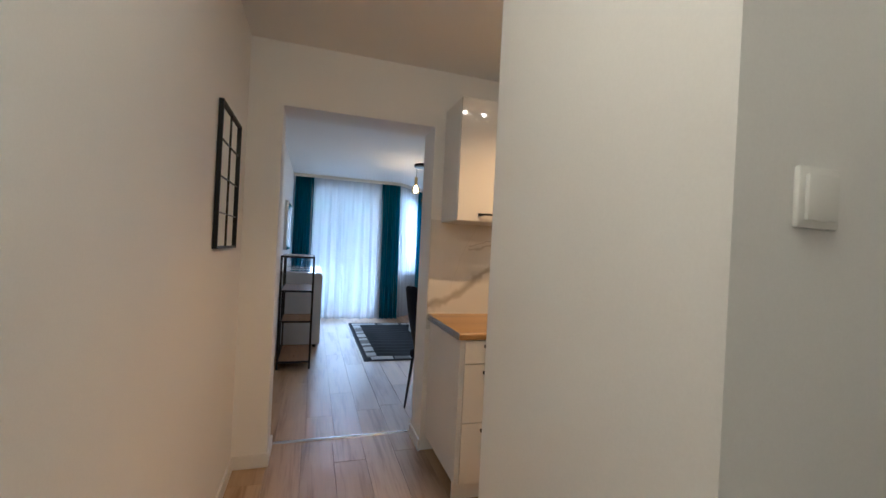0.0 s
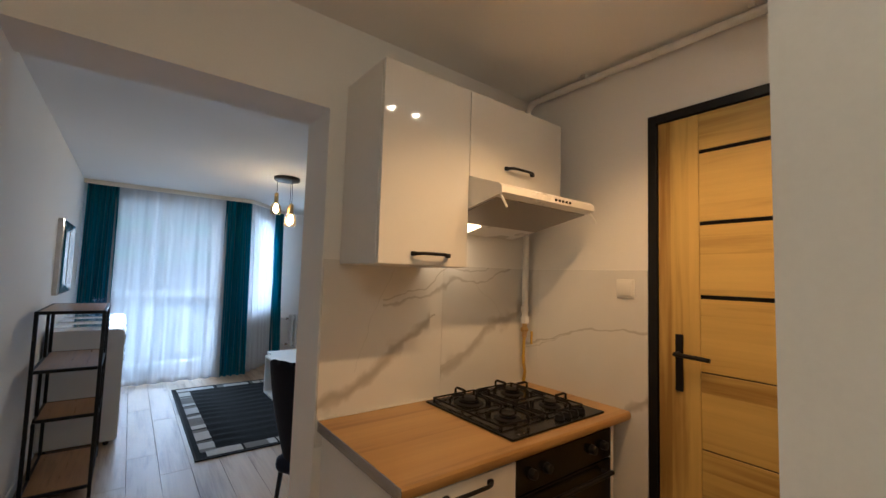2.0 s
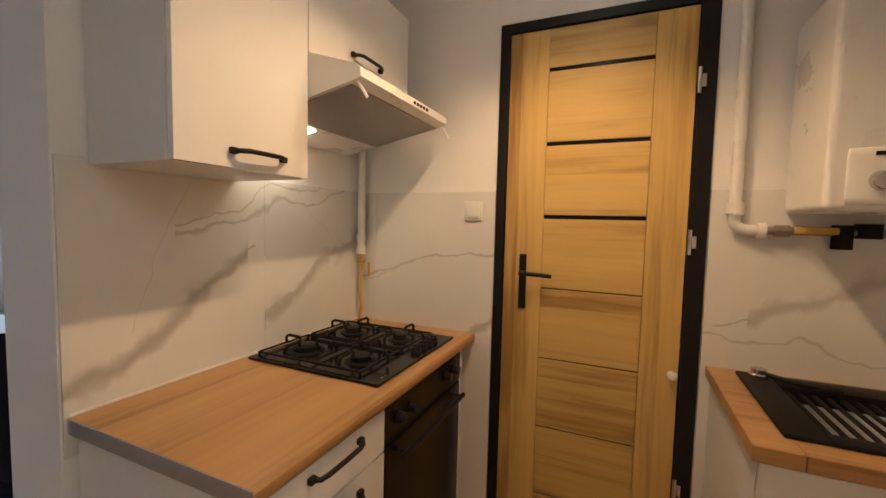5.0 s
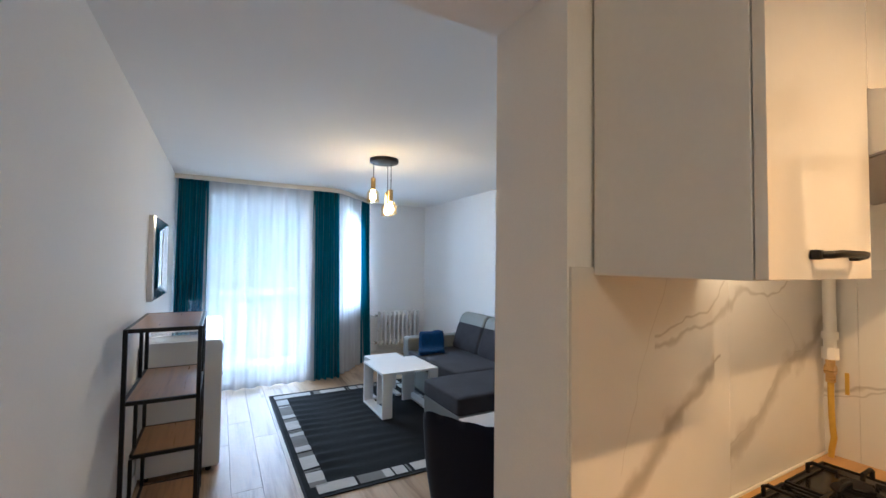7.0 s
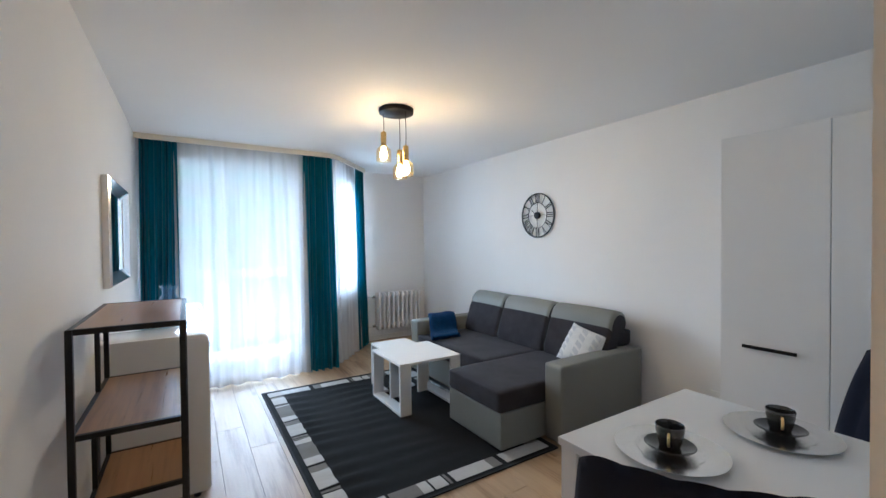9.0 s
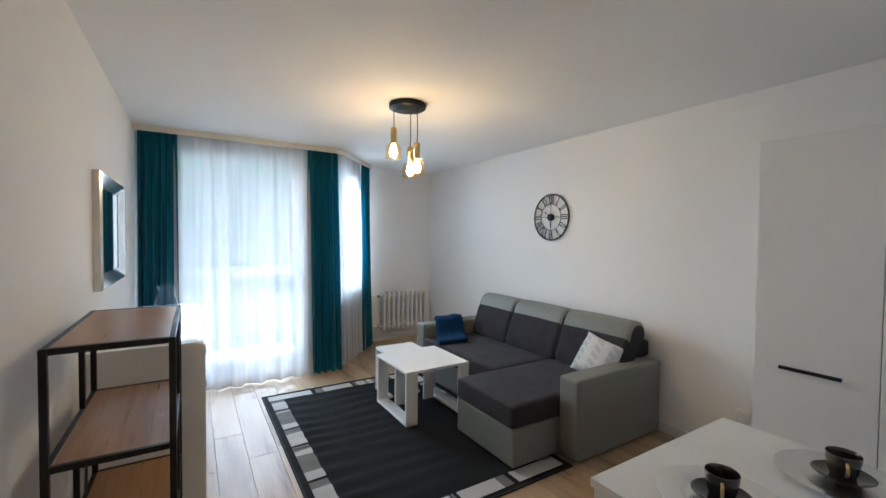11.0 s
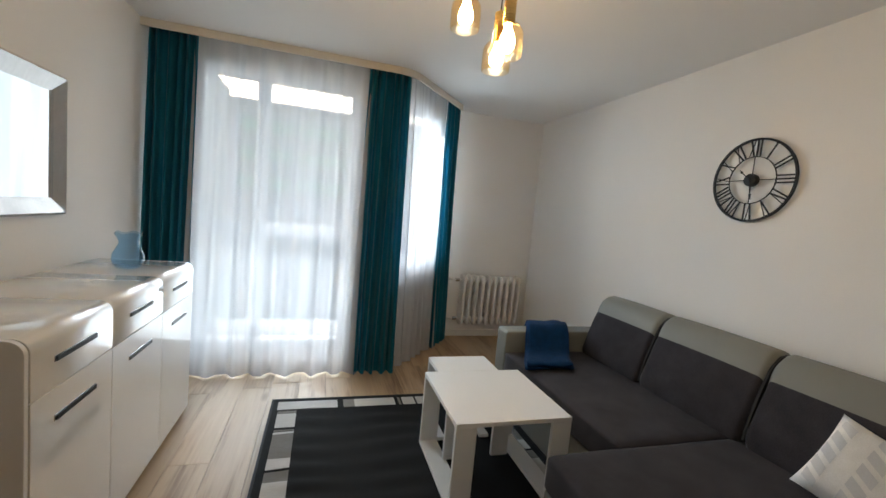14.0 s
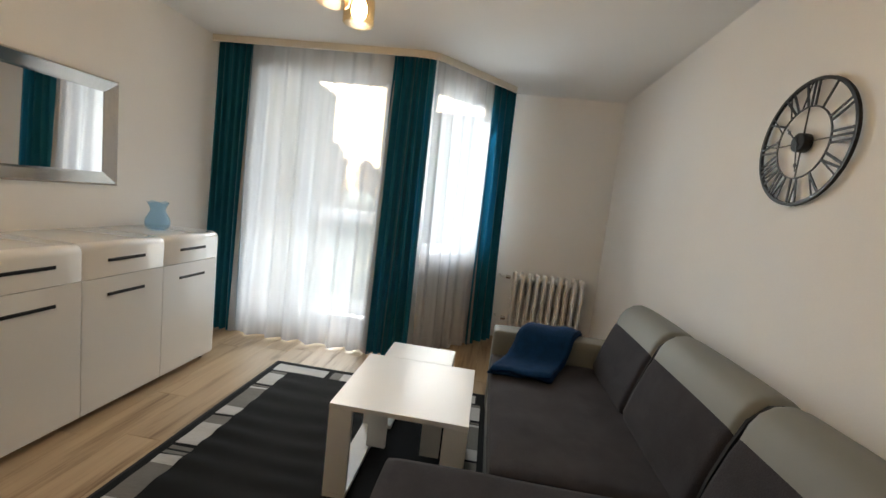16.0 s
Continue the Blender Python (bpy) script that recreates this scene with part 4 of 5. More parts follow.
part("glazing_bar", box(HL + 0.0103, HL + 0.0145, 2.0938, 2.0982, Z0 + 0.0112, Z1 - 0.0112), "black", hm)
for i in (1, 2, 3):
    z = Z0 + (Z1 - Z0) * i / 4
    part("glazing_bar", box(HL + 0.0103, HL + 0.0140, Y0 + 0.0112, Y1 - 0.0112, z - 0.0022, z + 0.0022), "black", hm)

# ---- living room ----
# open shelf unit
sh = thing("shelf_unit", "black metal shelf unit with four brown wood shelves", "shelf", (-0.09, 4.86, 0))
SHX0, SHX1, SHY0, SHY1 = -0.262, 0.076, 4.496, 5.228
for x in (SHX0, SHX1 - 0.020):
    for y in (SHY0, SHY1 - 0.020):
        part("leg", box(x, x + 0.020, y, y + 0.020, 0, 1.178, 0.0015, 1), "black", sh)
for x in (SHX0 + 0.001, SHX1 - 0.019):
    for y, z0, z1 in ((4.985, 0.8225, 1.1575), (4.875, 0.4555, 0.8015), (4.762, 0.0855, 0.4345)):
        part("middle_post", box(x, x + 0.018, y, y + 0.018, z0, z1, 0.0015, 1), "black", sh)
for z, ys in ((1.178, SHY0), (0.822, SHY0), (0.455, 4.760), (0.085, SHY0)):
    f = box(SHX0 + 0.0203, SHX1 - 0.0203, ys + 0.001, ys + 0.019, z - 0.020, z, 0.0015, 1)
    box(SHX0 + 0.0203, SHX1 - 0.0203, SHY1 - 0.019, SHY1 - 0.001, z - 0.020, z, 0.0015, 1, into=f)
    box(SHX0 + 0.002, SHX0 + 0.018, ys + 0.0203, SHY1 - 0.0203, z - 0.0202, z + 0.0002, 0.0015, 1, into=f)
    box(SHX1 - 0.018, SHX1 - 0.002, ys + 0.0203, SHY1 - 0.0203, z - 0.0202, z + 0.0002, 0.0015, 1, into=f)
    part("rail", f, "black", sh)
    part("shelf", box(SHX0 + 0.0195, SHX1 - 0.0195, ys + 0.0195, SHY1 - 0.0195, z - 0.016, z - 0.001, 0.001, 1), "shelf_wood", sh, "brown wood-grain shelf board")

# sideboard
sd = thing("sideboard", "high-gloss white sideboard with three drawers over three doors", "sideboard", (-0.07, 6.15, 0))
SY = (5.406, 5.882, 6.388, 6.884)
DF = 0.183
prof = [(WL + 0.016, 0.045), (DF - 0.022, 0.045), (DF - 0.022, 0.915), (DF - 0.030, 0.926), (WL + 0.016, 0.926)]
part("body", section(prof, "y", SY[0] + 0.018, SY[3] - 0.018), "carcass", sd)
for y0, y1 in ((SY[0], SY[0] + 0.0175), (SY[3] - 0.0175, SY[3])):
    o = [(WL + 0.014, 0.040), (DF - 0.02, 0.040), (DF - 0.006, 0.05), (DF - 0.003, 0.90)]
    o += [(DF - 0.003 - 0.045 * (1 - math.cos(a)), 0.90 + 0.045 * math.sin(a)) for a in (radians(k) for k in range(10, 91, 10))] + [(WL + 0.014, 0.945)]
    part("side_panel", section(o, "y", y0, y1, 0.002), "white", sd, smooth=30)
for y0, y1 in zip(SY, SY[1:]):
    a0, a1 = max(y0, SY[0] + 0.018) + 0.0012, min(y1, SY[3] - 0.018) - 0.0012
    o = [(DF - 0.02, 0.762), (DF, 0.762), (DF, 0.900)]
    o += [(DF - 0.045 * (1 - math.cos(a)), 0.90 + 0.045 * math.sin(a)) for a in (radians(k) for k in range(10, 91, 10))]
    o += [(WL + 0.014, 0.945), (WL + 0.014, 0.927), (DF - 0.031, 0.927), (DF - 0.0205, 0.915)]
    dr = part("drawer", section(o, "y", a0, a1, 0.0012), "gloss", sd, smooth=30)
    dd = part("door", box(DF - 0.020, DF, a0, a1, 0.045, 0.758, 0.0018), "gloss", sd)
    c = (y0 + y1) / 2
    for owner, z in ((dr, 0.850), (dd, 0.665)):
        hb = box(DF - 0.0005, DF + 0.0025, c - 0.118, c + 0.118, z - 0.0095, z + 0.0095, 0.0014)
        g = part("handle", hb, "steel", owner, "slim recessed grip with a dark inlay")
        part("inlay", box(DF + 0.0026, DF + 0.0075, c - 0.113, c + 0.113, z - 0.0080, z + 0.0080, 0.002), "black", g)
for x in (WL + 0.06, DF - 0.07):
    for y in (SY[0] + 0.05, SY[3] - 0.05):
        part("foot", cyl((x, y, 0), (x, y, 0.045), 0.018, 0.022), "black", sd)

vase = thing("vase", "small blue glass vase with a frilled rim", "vase", (-0.047, 6.59, 0.945))
pr = [(0.0, 0.002), (0.045, 0.0), (0.052, 0.004), (0.066, 0.022), (0.073, 0.048), (0.070, 0.075), (0.056, 0.105), (0.044, 0.128), (0.043, 0.140), (0.050, 0.160), (0.061, 0.182), (0.062, 0.188), (0.058, 0.186), (0.047, 0.160), (0.040, 0.140), (0.041, 0.128), (0.053, 0.105), (0.067, 0.075), (0.070, 0.048), (0.062, 0.022), (0.045, 0.009), (0.0, 0.008)]
vb = lathe((-0.047, 6.59, 0.9455), pr, 40)
for v in vb.verts:
    k = max(0.0, (v.co.z - 1.10) / 0.035)
    v.co.z += 0.006 * k * math.sin(5 * math.atan2(v.co.y - 6.59, v.co.x + 0.047))
part("glass", vb, "blueglass", vase, smooth=True)

# silver framed mirror
sm = thing("wall_mirror", "rectangular wall mirror with a wide silver metal frame", "mirror", (WL, 6.10, 1.21))
Y0, Y1, Z0, Z1, FW = 5.675, 6.530, 1.210, 1.858, 0.080
part("mirror_pane", box(WL + 0.004, WL + 0.012, Y0 + 0.04, Y1 - 0.04, Z0 + 0.04, Z1 - 0.04), "mirror", sm)


def mitred(corner_a, corner_b, inward_a, inward_b, outer, crest, inner):
    """One bevelled frame side between two mitred corners; section heights at the outer edge, crest and inner edge."""
    bm = bmesh.new()
    rings = []
    for c, w in ((corner_a, inward_a), (corner_b, inward_b)):
        c, w = Vector(c), Vector(w)
        rings.append([bm.verts.new(c + w * u + Vector((h, 0, 0))) for u, h in ((0, 0.001), (0, outer), (0.14, crest), (0.85, inner + 0.004), (1, inner), (1, 0.001))])
    k = len(rings[0])
    for i in range(k):
        bm.faces.new((rings[0][i], rings[0][(i + 1) % k], rings[1][(i + 1) % k], rings[1][i]))
    bm.faces.new(rings[0][::-1])
    bm.faces.new(rings[1])
    bmesh.ops.recalc_face_normals(bm, faces=bm.faces)
    return bm


CR = [((WL, Y0, Z0), (0, FW, FW)), ((WL, Y1, Z0), (0, -FW, FW)), ((WL, Y1, Z1), (0, -FW, -FW)), ((WL, Y0, Z1), (0, FW, -FW))]
for (c0, w0), (c1, w1) in zip(CR, CR[1:] + CR[:1]):
    part("frame_side", mitred(c0, c1, w0, w1, 0.034, 0.044, 0.016), "silver", sm)

# clock
CX, CY, CZ, CR0 = WR - 0.022, 5.877, 1.737, 0.240
clock = thing("wall_clock", "large black metal skeleton wall clock with Roman numerals", "clock", (WR, CY, CZ - CR0))


def dial(a, r):
    return Vector((CX, CY - r * math.sin(a), CZ + r * math.cos(a)))


def flat_ring(r0, r1, thick, seg=64):
    bm = bmesh.new()
    q = [[bm.verts.new(dial(2 * math.pi * i / seg, r) + Vector((dx, 0, 0))) for i in range(seg)] for r, dx in ((r0, 0), (r1, 0), (r1, thick), (r0, thick))]
    for k in range(4):
        for i in range(seg):
            j = (i + 1) % seg
            bm.faces.new((q[k][i], q[k][j], q[(k + 1) % 4][j], q[(k + 1) % 4][i]))
    bmesh.ops.recalc_face_normals(bm, faces=bm.faces)
    return bm


def stroke(p, q, w, thick=0.004, into=None):
    p, q = Vector(p), Vector(q)
    d = (q - p).normalized()
    s = d.cross(Vector((1, 0, 0))).normalized() * (w / 2)
    bm = bmesh.new()
    vs = [bm.verts.new(c + Vector((dx, 0, 0))) for dx in (0, thick) for c in (p - s, p + s, q + s, q - s)]
    for ids in ((0, 1, 2, 3), (7, 6, 5, 4), (0, 4, 5, 1), (1, 5, 6, 2), (2, 6, 7, 3), (3, 7, 4, 0)):
        bm.faces.new([vs[i] for i in ids])
    bmesh.ops.recalc_face_normals(bm, faces=bm.faces)
    return merge(into, bm)


part("rim", flat_ring(0.228, 0.240, 0.012), "black", clock)
part("inner_ring", flat_ring(0.132, 0.137, 0.005), "black", clock)
NUM = ["XII", "I", "II", "III", "IV", "V", "VI", "VII", "VIII", "IX", "X", "XI"]
for hnum, text in enumerate(NUM):
    a = 2 * math.pi * hnum / 12
    widths = {"I": 0.020, "V": 0.036, "X": 0.036}
    total = sum(widths[ch] for ch in text)
    pos = -total / 2
    bm = None
    ra, rb = 0.1355, 0.2295
    for ch in text:
        w = widths[ch]
        c = pos + w / 2
        at = lambda off, r: dial(a, r) + Vector((0, -math.cos(a), -math.sin(a))) * off
        if ch == "I":
            lines = [((c, ra), (c, rb), 0.0085)]
        elif ch == "V":
            lines = [((c, ra), (c - 0.014, rb), 0.0085), ((c, ra), (c + 0.014, rb), 0.004)]
        else:
            lines = [((c + 0.013, ra), (c - 0.013, rb), 0.0085), ((c - 0.013, ra), (c + 0.013, rb), 0.004)]
        for k, (s0, s1, lw) in enumerate(lines):
            bm = stroke(at(*s0) + Vector((0.0003 * k, 0, 0)), at(*s1) + Vector((0.0003 * k, 0, 0)), lw, into=bm)
        pos += w
    part("numeral", bm, "black", clock)
for k in range(4):
    part("spoke", stroke(dial(k * math.pi / 2, 0.03), dial(k * math.pi / 2, 0.133), 0.004), "black", clock)
part("hub", cyl((CX + 0.018, CY, CZ), (CX - 0.016, CY, CZ), 0.036, bevel=0.003, seg=28), "black", clock, smooth=40)
for name, deg, r in (("hour_hand", 313, 0.085), ("minute_hand", 168, 0.115)):
    a = radians(deg)
    bm = stroke(dial(a, -0.02) + Vector((-0.020, 0, 0)), dial(a, r) + Vector((-0.020, 0, 0)), 0.005, 0.002)
    stroke(dial(a, r * 0.72) + Vector((-0.0205, 0, 0)), dial(a, r * 0.84) + Vector((-0.0205, 0, 0)), 0.014, 0.002, into=bm)
    part(name, bm, "black", clock)

# corner sofa
so = thing("corner_sofa", "grey corner sofa with charcoal plush cushions and a chaise", "sofa", (2.75, 5.7, 0))
part("chaise_base", box(1.876, 2.90, 4.838, 5.486, 0.025, 0.278, 0.010), "greyleather", so, "grey leatherette base")
part("seat_base", box(2.255, 2.95, 5.490, 6.700, 0.025, 0.278, 0.010), "greyleather", so, "grey leatherette base")
part("chaise_cushion", soft_box(1.872, 2.94, 4.838, 5.492, 0.279, 0.428, 0.018, 0.004, 22, 0.003, 3), "charcoal", so, smooth=True)
part("seat_cushion", soft_box(2.245, 2.94, 5.496, 6.705, 0.279, 0.428, 0.018, 0.004, 22, 0.003, 8), "charcoal", so, smooth=True)
for y0, y1, x0 in ((4.672, 4.832, 2.287), (6.708, 6.866, 2.249)):
    part("armrest", soft_box(x0, 3.245, y0, y1, 0.025, 0.575, 0.014, 0.003, 22), "greyleather", so, "grey leatherette armrest", smooth=True)
part("back_frame", soft_box(3.075, 3.262, 4.775, 6.700, 0.576, 0.715, 0.03, 0.0, 8), "charcoal", so, smooth=True)

part("back_panel_lower", box(3.08, 3.26, 4.838, 6.700, 0.10, 0.574, 0.01), "charcoal", so)


def back_cushion(y0, y1):
    """Leaning cushion: dark face below, a rolled grey headrest band above."""
    low = [(2.985, 0.42), (2.880, 0.425), (2.872, 0.46), (2.905, 0.58), (2.945, 0.700), (2.968, 0.748)]
    roll = [(2.968, 0.748), (2.985, 0.800), (3.010, 0.840), (3.050, 0.868), (3.095, 0.876), (3.140, 0.864), (3.175, 0.838), (3.190, 0.805)]
    rear = [(3.190, 0.805), (3.192, 0.770), (3.170, 0.735), (3.120, 0.72)]
    c = (3.04, 0.64)

    def skin(line, name, material, label, caps):
        bm = bmesh.new()
        cuts = 40
        rows = []
        for i in range(cuts + 1):
            u = i / cuts
            e = min(u, 1 - u) * (y1 - y0)
            pull = 0.030 * max(0, 1 - e / 0.026) ** 2.0
            puff = 0.005 * math.sin(math.pi * u)
            ring = []
            for x, z in line:
                d = Vector((c[0] - x, c[1] - z))
                k = (pull - puff) / max(d.length, 0.05)
                ring.append(bm.verts.new((x + d.x * k, y0 + u * (y1 - y0), z + d.y * k)))
            rows.append(ring)
        for a, b in zip(rows, rows[1:]):
            for k in range(len(line) - 1):
                bm.faces.new((a[k], a[k + 1], b[k + 1], b[k]))
        if caps:
            bm.faces.new(rows[0][::-1])
            bm.faces.new(rows[-1])
        bmesh.ops.recalc_face_normals(bm, faces=bm.faces)
        return part(name, bm, material, so, label, smooth=60)

    full = low + roll[1:] + rear[1:]
    body_line = [(c[0] + (x - c[0]) * 0.985, c[1] + (z - c[1]) * 0.985) for x, z in full]
    skin(body_line, "backrest", "charcoal", "", True)
    skin(low, "back_panel", "charcoal", "", False)
    skin(roll, "headrest_band", "greyleather", "grey leatherette headrest band", False)


for y0, y1 in ((6.111, 6.690), (5.441, 6.097), (4.768, 5.427)):
    back_cushion(y0, y1)

# near-black strips sunk between the back cushions, standing in for the gaps' shade
SEAM = [(2.93, 0.43), (2.885, 0.45), (2.915, 0.58), (2.955, 0.70), (2.995, 0.798), (3.05, 0.852), (3.095, 0.860), (3.14, 0.85), (3.17, 0.82), (3.18, 0.76), (3.12, 0.70)]
for y in (5.434, 6.104):
    part("seam", section(SEAM, "y", y - 0.0062, y + 0.0062), "rug_edge", so, "dark strip for the shade in the cushion gap")

# throw pillow
pw = thing("throw_pillow", "white and pale grey geometric cushion against the armrest", "pillow", (2.72, 4.95, 0.43))
cells, PS = 14, 0.166
PM = Matrix.Translation((2.855, 4.96, 0.573)) @ Matrix.Rotation(radians(-75), 4, "Z") @ Matrix.Rotation(radians(-29), 4, "X") @ Matrix.Rotation(radians(15), 4, "Y")


def pillow_height(u, v):
    return 0.075 * max(0, (1 - u ** 4)) ** 0.55 * max(0, (1 - v ** 4)) ** 0.55


for side in (1, -1):
    bm = bmesh.new()
    gv = [[None] * (cells + 1) for _ in range(cells + 1)]
    for i in range(cells + 1):
        for j in range(cells + 1):
            u, v = 2 * i / cells - 1, 2 * j / cells - 1
            pinch = 1 - 0.07 * (1 - u * u) * abs(v) ** 3 - 0.0
            p2 = 1 - 0.07 * (1 - v * v) * abs(u) ** 3
            gv[i][j] = bm.verts.new((PS * u * p2, side * pillow_height(u, v), PS * v * pinch))
    for i in range(cells):
        for j in range(cells):
            bm.faces.new((gv[i][j], gv[i + 1][j], gv[i + 1][j + 1], gv[i][j + 1]))
    bmesh.ops.transform(bm, matrix=PM, verts=bm.verts)
    bmesh.ops.recalc_face_normals(bm, faces=bm.faces)
    part("cover", bm, "pillow", pw, smooth=True)
for a in range(-2, 3):
    for b in range(-2, 3):
        if (a + 2 * b) % 2 != 0:
            continue
        for side in (1, -1):
            bm = bmesh.new()
            q = []
            for du, dv in ((-0.175, -0.12), (0.175, -0.12), (0.175, 0.12), (-0.175, 0.12)):
                u, v = a * 0.36 + du, b * 0.36 + dv + (du * 0.5 if a % 2 else -du * 0.5)
                u, v = max(-0.84, min(0.84, u)), max(-0.84, min(0.84, v))
                q.append(bm.verts.new((PS * u, side * (pillow_height(u, v) + 0.0025), PS * v)))
            bm.faces.new(q)
            bmesh.ops.subdivide_edges(bm, edges=bm.edges[:], cuts=3, use_grid_fill=True)
            for vert in bm.verts:
                vert.co.y = side * (pillow_height(vert.co.x / PS, vert.co.z / PS) + 0.0015)
            bmesh.ops.transform(bm, matrix=PM, verts=bm.verts)
            part("patch", bm, "pillow_grey", pw, smooth=True)

# folded throw over the far arm
tw = thing("throw_blanket", "folded dark blue fleece throw draped over the sofa arm", "blanket", (2.47, 6.7, 0.43))


def drape(x0, x1, seed, lift):
    line = [(6.882, 0.52), (6.884, 0.56), (6.868, 0.590), (6.80, 0.600), (6.72, 0.598), (6.690, 0.582), (6.655, 0.540), (6.610, 0.495), (6.555, 0.464), (6.48, 0.450), (6.40, 0.446), (6.345, 0.444)]
    bm = bmesh.new()
    rows = []
    steps = 16
    for i in range(steps + 1):
        u = i / steps
        ring = []
        for k, (y, z) in enumerate(line):
            n1 = noise.noise((u * 3.5 + seed, k * 0.45, seed))
            n2 = noise.noise((u * 9 + seed, k * 0.9, 4 + seed))
            edge = 0.012 * noise.noise((k * 0.7, seed, 9.0))
            slant = -0.265 * max(0.0, (6.87 - y) / 0.53)
            x = x0 + u * (x1 - x0) + edge + slant
            off = lift + 0.011 * n1 + 0.005 * n2
            wy = 0.035 * noise.noise((u * 2.2, seed, 1.5)) if k == len(line) - 1 else 0
            if k < 3:
                ring.append(bm.verts.new((x, y + off * (0.6 if k < 2 else 0.3), z + off * (0.2 if k < 2 else 1))))
            elif 5 <= k <= 7:
                ring.append(bm.verts.new((x, y - off * 0.8, z + off * 0.6)))
            else:
                ring.append(bm.verts.new((x, y + wy, z + max(off, 0.002))))
        rows.append(ring)
    for a, b in zip(rows, rows[1:]):
        for k in range(len(line) - 1):
            bm.faces.new((a[k], a[k + 1], b[k + 1], b[k]))
    bmesh.ops.recalc_face_normals(bm, faces=bm.faces)
    bmesh.ops.solidify(bm, geom=bm.faces[:], thickness=0.012)
    return bm


part("lower_fold", drape(2.480, 2.835, 2.0, 0.006), "throw", tw, smooth=True)
part("upper_fold", drape(2.490, 2.825, 7.0, 0.026), "throw", tw, smooth=True)

# coffee table: two interlocking frames
ct = thing("coffee_table", "white coffee table with a stepped top and open box legs", "table", (1.85, 6.1, 0.013))
part("tabletop", box(1.552, 2.154, 5.726, 6.322, 0.428, 0.450, 0.0015, 1), "white", ct)
part("rear_top", box(1.634, 2.022, 6.3225, 6.562, 0.428, 0.450, 0.0015, 1), "white", ct)
for x0, x1 in ((1.553, 1.655), (2.051, 2.153)):
    part("front_leg", box(x0, x1, 5.727, 5.749, 0.036, 0.4275, 0.001, 1), "white", ct)
    part("rear_leg", box(x0, x1, 6.299, 6.321, 0.036, 0.4275, 0.001, 1), "white", ct)
    part("foot_rail", box(x0, x1, 5.727, 6.321, 0.0145, 0.0355, 0.001, 1), "white", ct)
for x0, x1 in ((1.635, 1.735), (1.921, 2.021)):
    part("inner_post", box(x0, x1, 6.10, 6.122, 0.036, 0.4275, 0.001, 1), "white", ct)
    part("outer_post", box(x0, x1, 6.539, 6.561, 0.036, 0.4275, 0.001, 1), "white", ct)
    part("rear_rail", box(x0 + 0.021, x1 - 0.021, 6.3225, 6.561, 0.0145, 0.0355, 0.001, 1), "white", ct)

# rug
RX0, RX1, RY0, RY1 = 0.667, 2.275, 4.692, 6.964
rug = thing("rug", "black rug with a patchwork border of grey and cream blocks", "rug", (1.47, 5.83, 0))


def ripple(x, y):
    a = math.exp(-((x - 0.92) / 0.16) ** 2) + 0.9 * math.exp(-((x - 1.40) / 0.22) ** 2)
    inside = max(0.0, min(1, (y - RY0) / 0.3)) * max(0.0, min(1, (RY1 - 0.1 - y) / 0.2))
    w = math.sin(2 * math.pi * (y / 0.155 + 0.5 * noise.noise((x * 1.5, y * 2.2, 0)) + 0.25 * x))
    return 0.0085 + inside * 0.014 * a * (0.5 + 0.5 * w) * (0.7 + 0.6 * noise.noise((x * 3, y * 1.3, 5)))


def cloth_patch(x0, x1, y0, y1, lift, step=0.022):
    bm = bmesh.new()
    nx, ny = max(1, round((x1 - x0) / step)), max(1, round((y1 - y0) / step))
    g = [[bm.verts.new((x0 + (x1 - x0) * i / nx, y0 + (y1 - y0) * j / ny, ripple(x0 + (x1 - x0) * i / nx, y0 + (y1 - y0) * j / ny) + lift)) for j in range(ny + 1)] for i in range(nx + 1)]
    for i in range(nx):
        for j in range(ny):
            bm.faces.new((g[i][j], g[i + 1][j], g[i + 1][j + 1], g[i][j + 1]))
    e = [x for x in bm.edges if x.is_boundary]
    low = bmesh.ops.extrude_edge_only(bm, edges=e)
    for v in low["geom"]:
        if isinstance(v, bmesh.types.BMVert):
            v.co.z = max(0.0005, v.co.z - (0.0085 if lift < 0.001 else 0.002))
    bmesh.ops.recalc_face_normals(bm, faces=bm.faces)
    return bm


part("field", cloth_patch(RX0, RX1, RY0, RY1, 0.0), "rug", rug, smooth=50)
for x0, x1, y0, y1 in ((RX0, RX0 + 0.014, RY0, RY1), (RX1 - 0.014, RX1, RY0, RY1), (RX0 + 0.0145, RX1 - 0.0145, RY0, RY0 + 0.014), (RX0 + 0.0145, RX1 - 0.0145, RY1 - 0.014, RY1)):
    part("binding", cloth_patch(x0, x1, y0, y1, 0.0016), "rug_edge", rug, smooth=50)
SIDE = [("w", 0.050, 0.155), ("g", 0.175, 0.205), ("w", 0.21, 0.375), ("g", 0.405, 0.42), ("w", 0.432, 0.455), ("g", 0.455, 0.69), ("w", 0.69, 0.785), ("g", 0.805, 0.885), ("w", 0.885, 1.08), ("g", 1.10, 1.125), ("g", 1.14, 1.165), ("w", 1.175, 1.235), ("g", 1.235, 1.46), ("w", 1.46, 1.56), ("g", 1.585, 1.66), ("w", 1.66, 1.86), ("g", 1.885, 1.905), ("w", 1.92, 2.06), ("g", 2.06, 2.13)]
ENDS = [("w", 0.045, 0.430), ("g", 0.47, 0.545), ("w", 0.545, 0.83), ("g", 0.855, 0.872), ("w", 0.885, 0.975), ("w", 0.99, 1.055), ("g", 1.055, 1.24), ("w", 1.26, 1.52)]
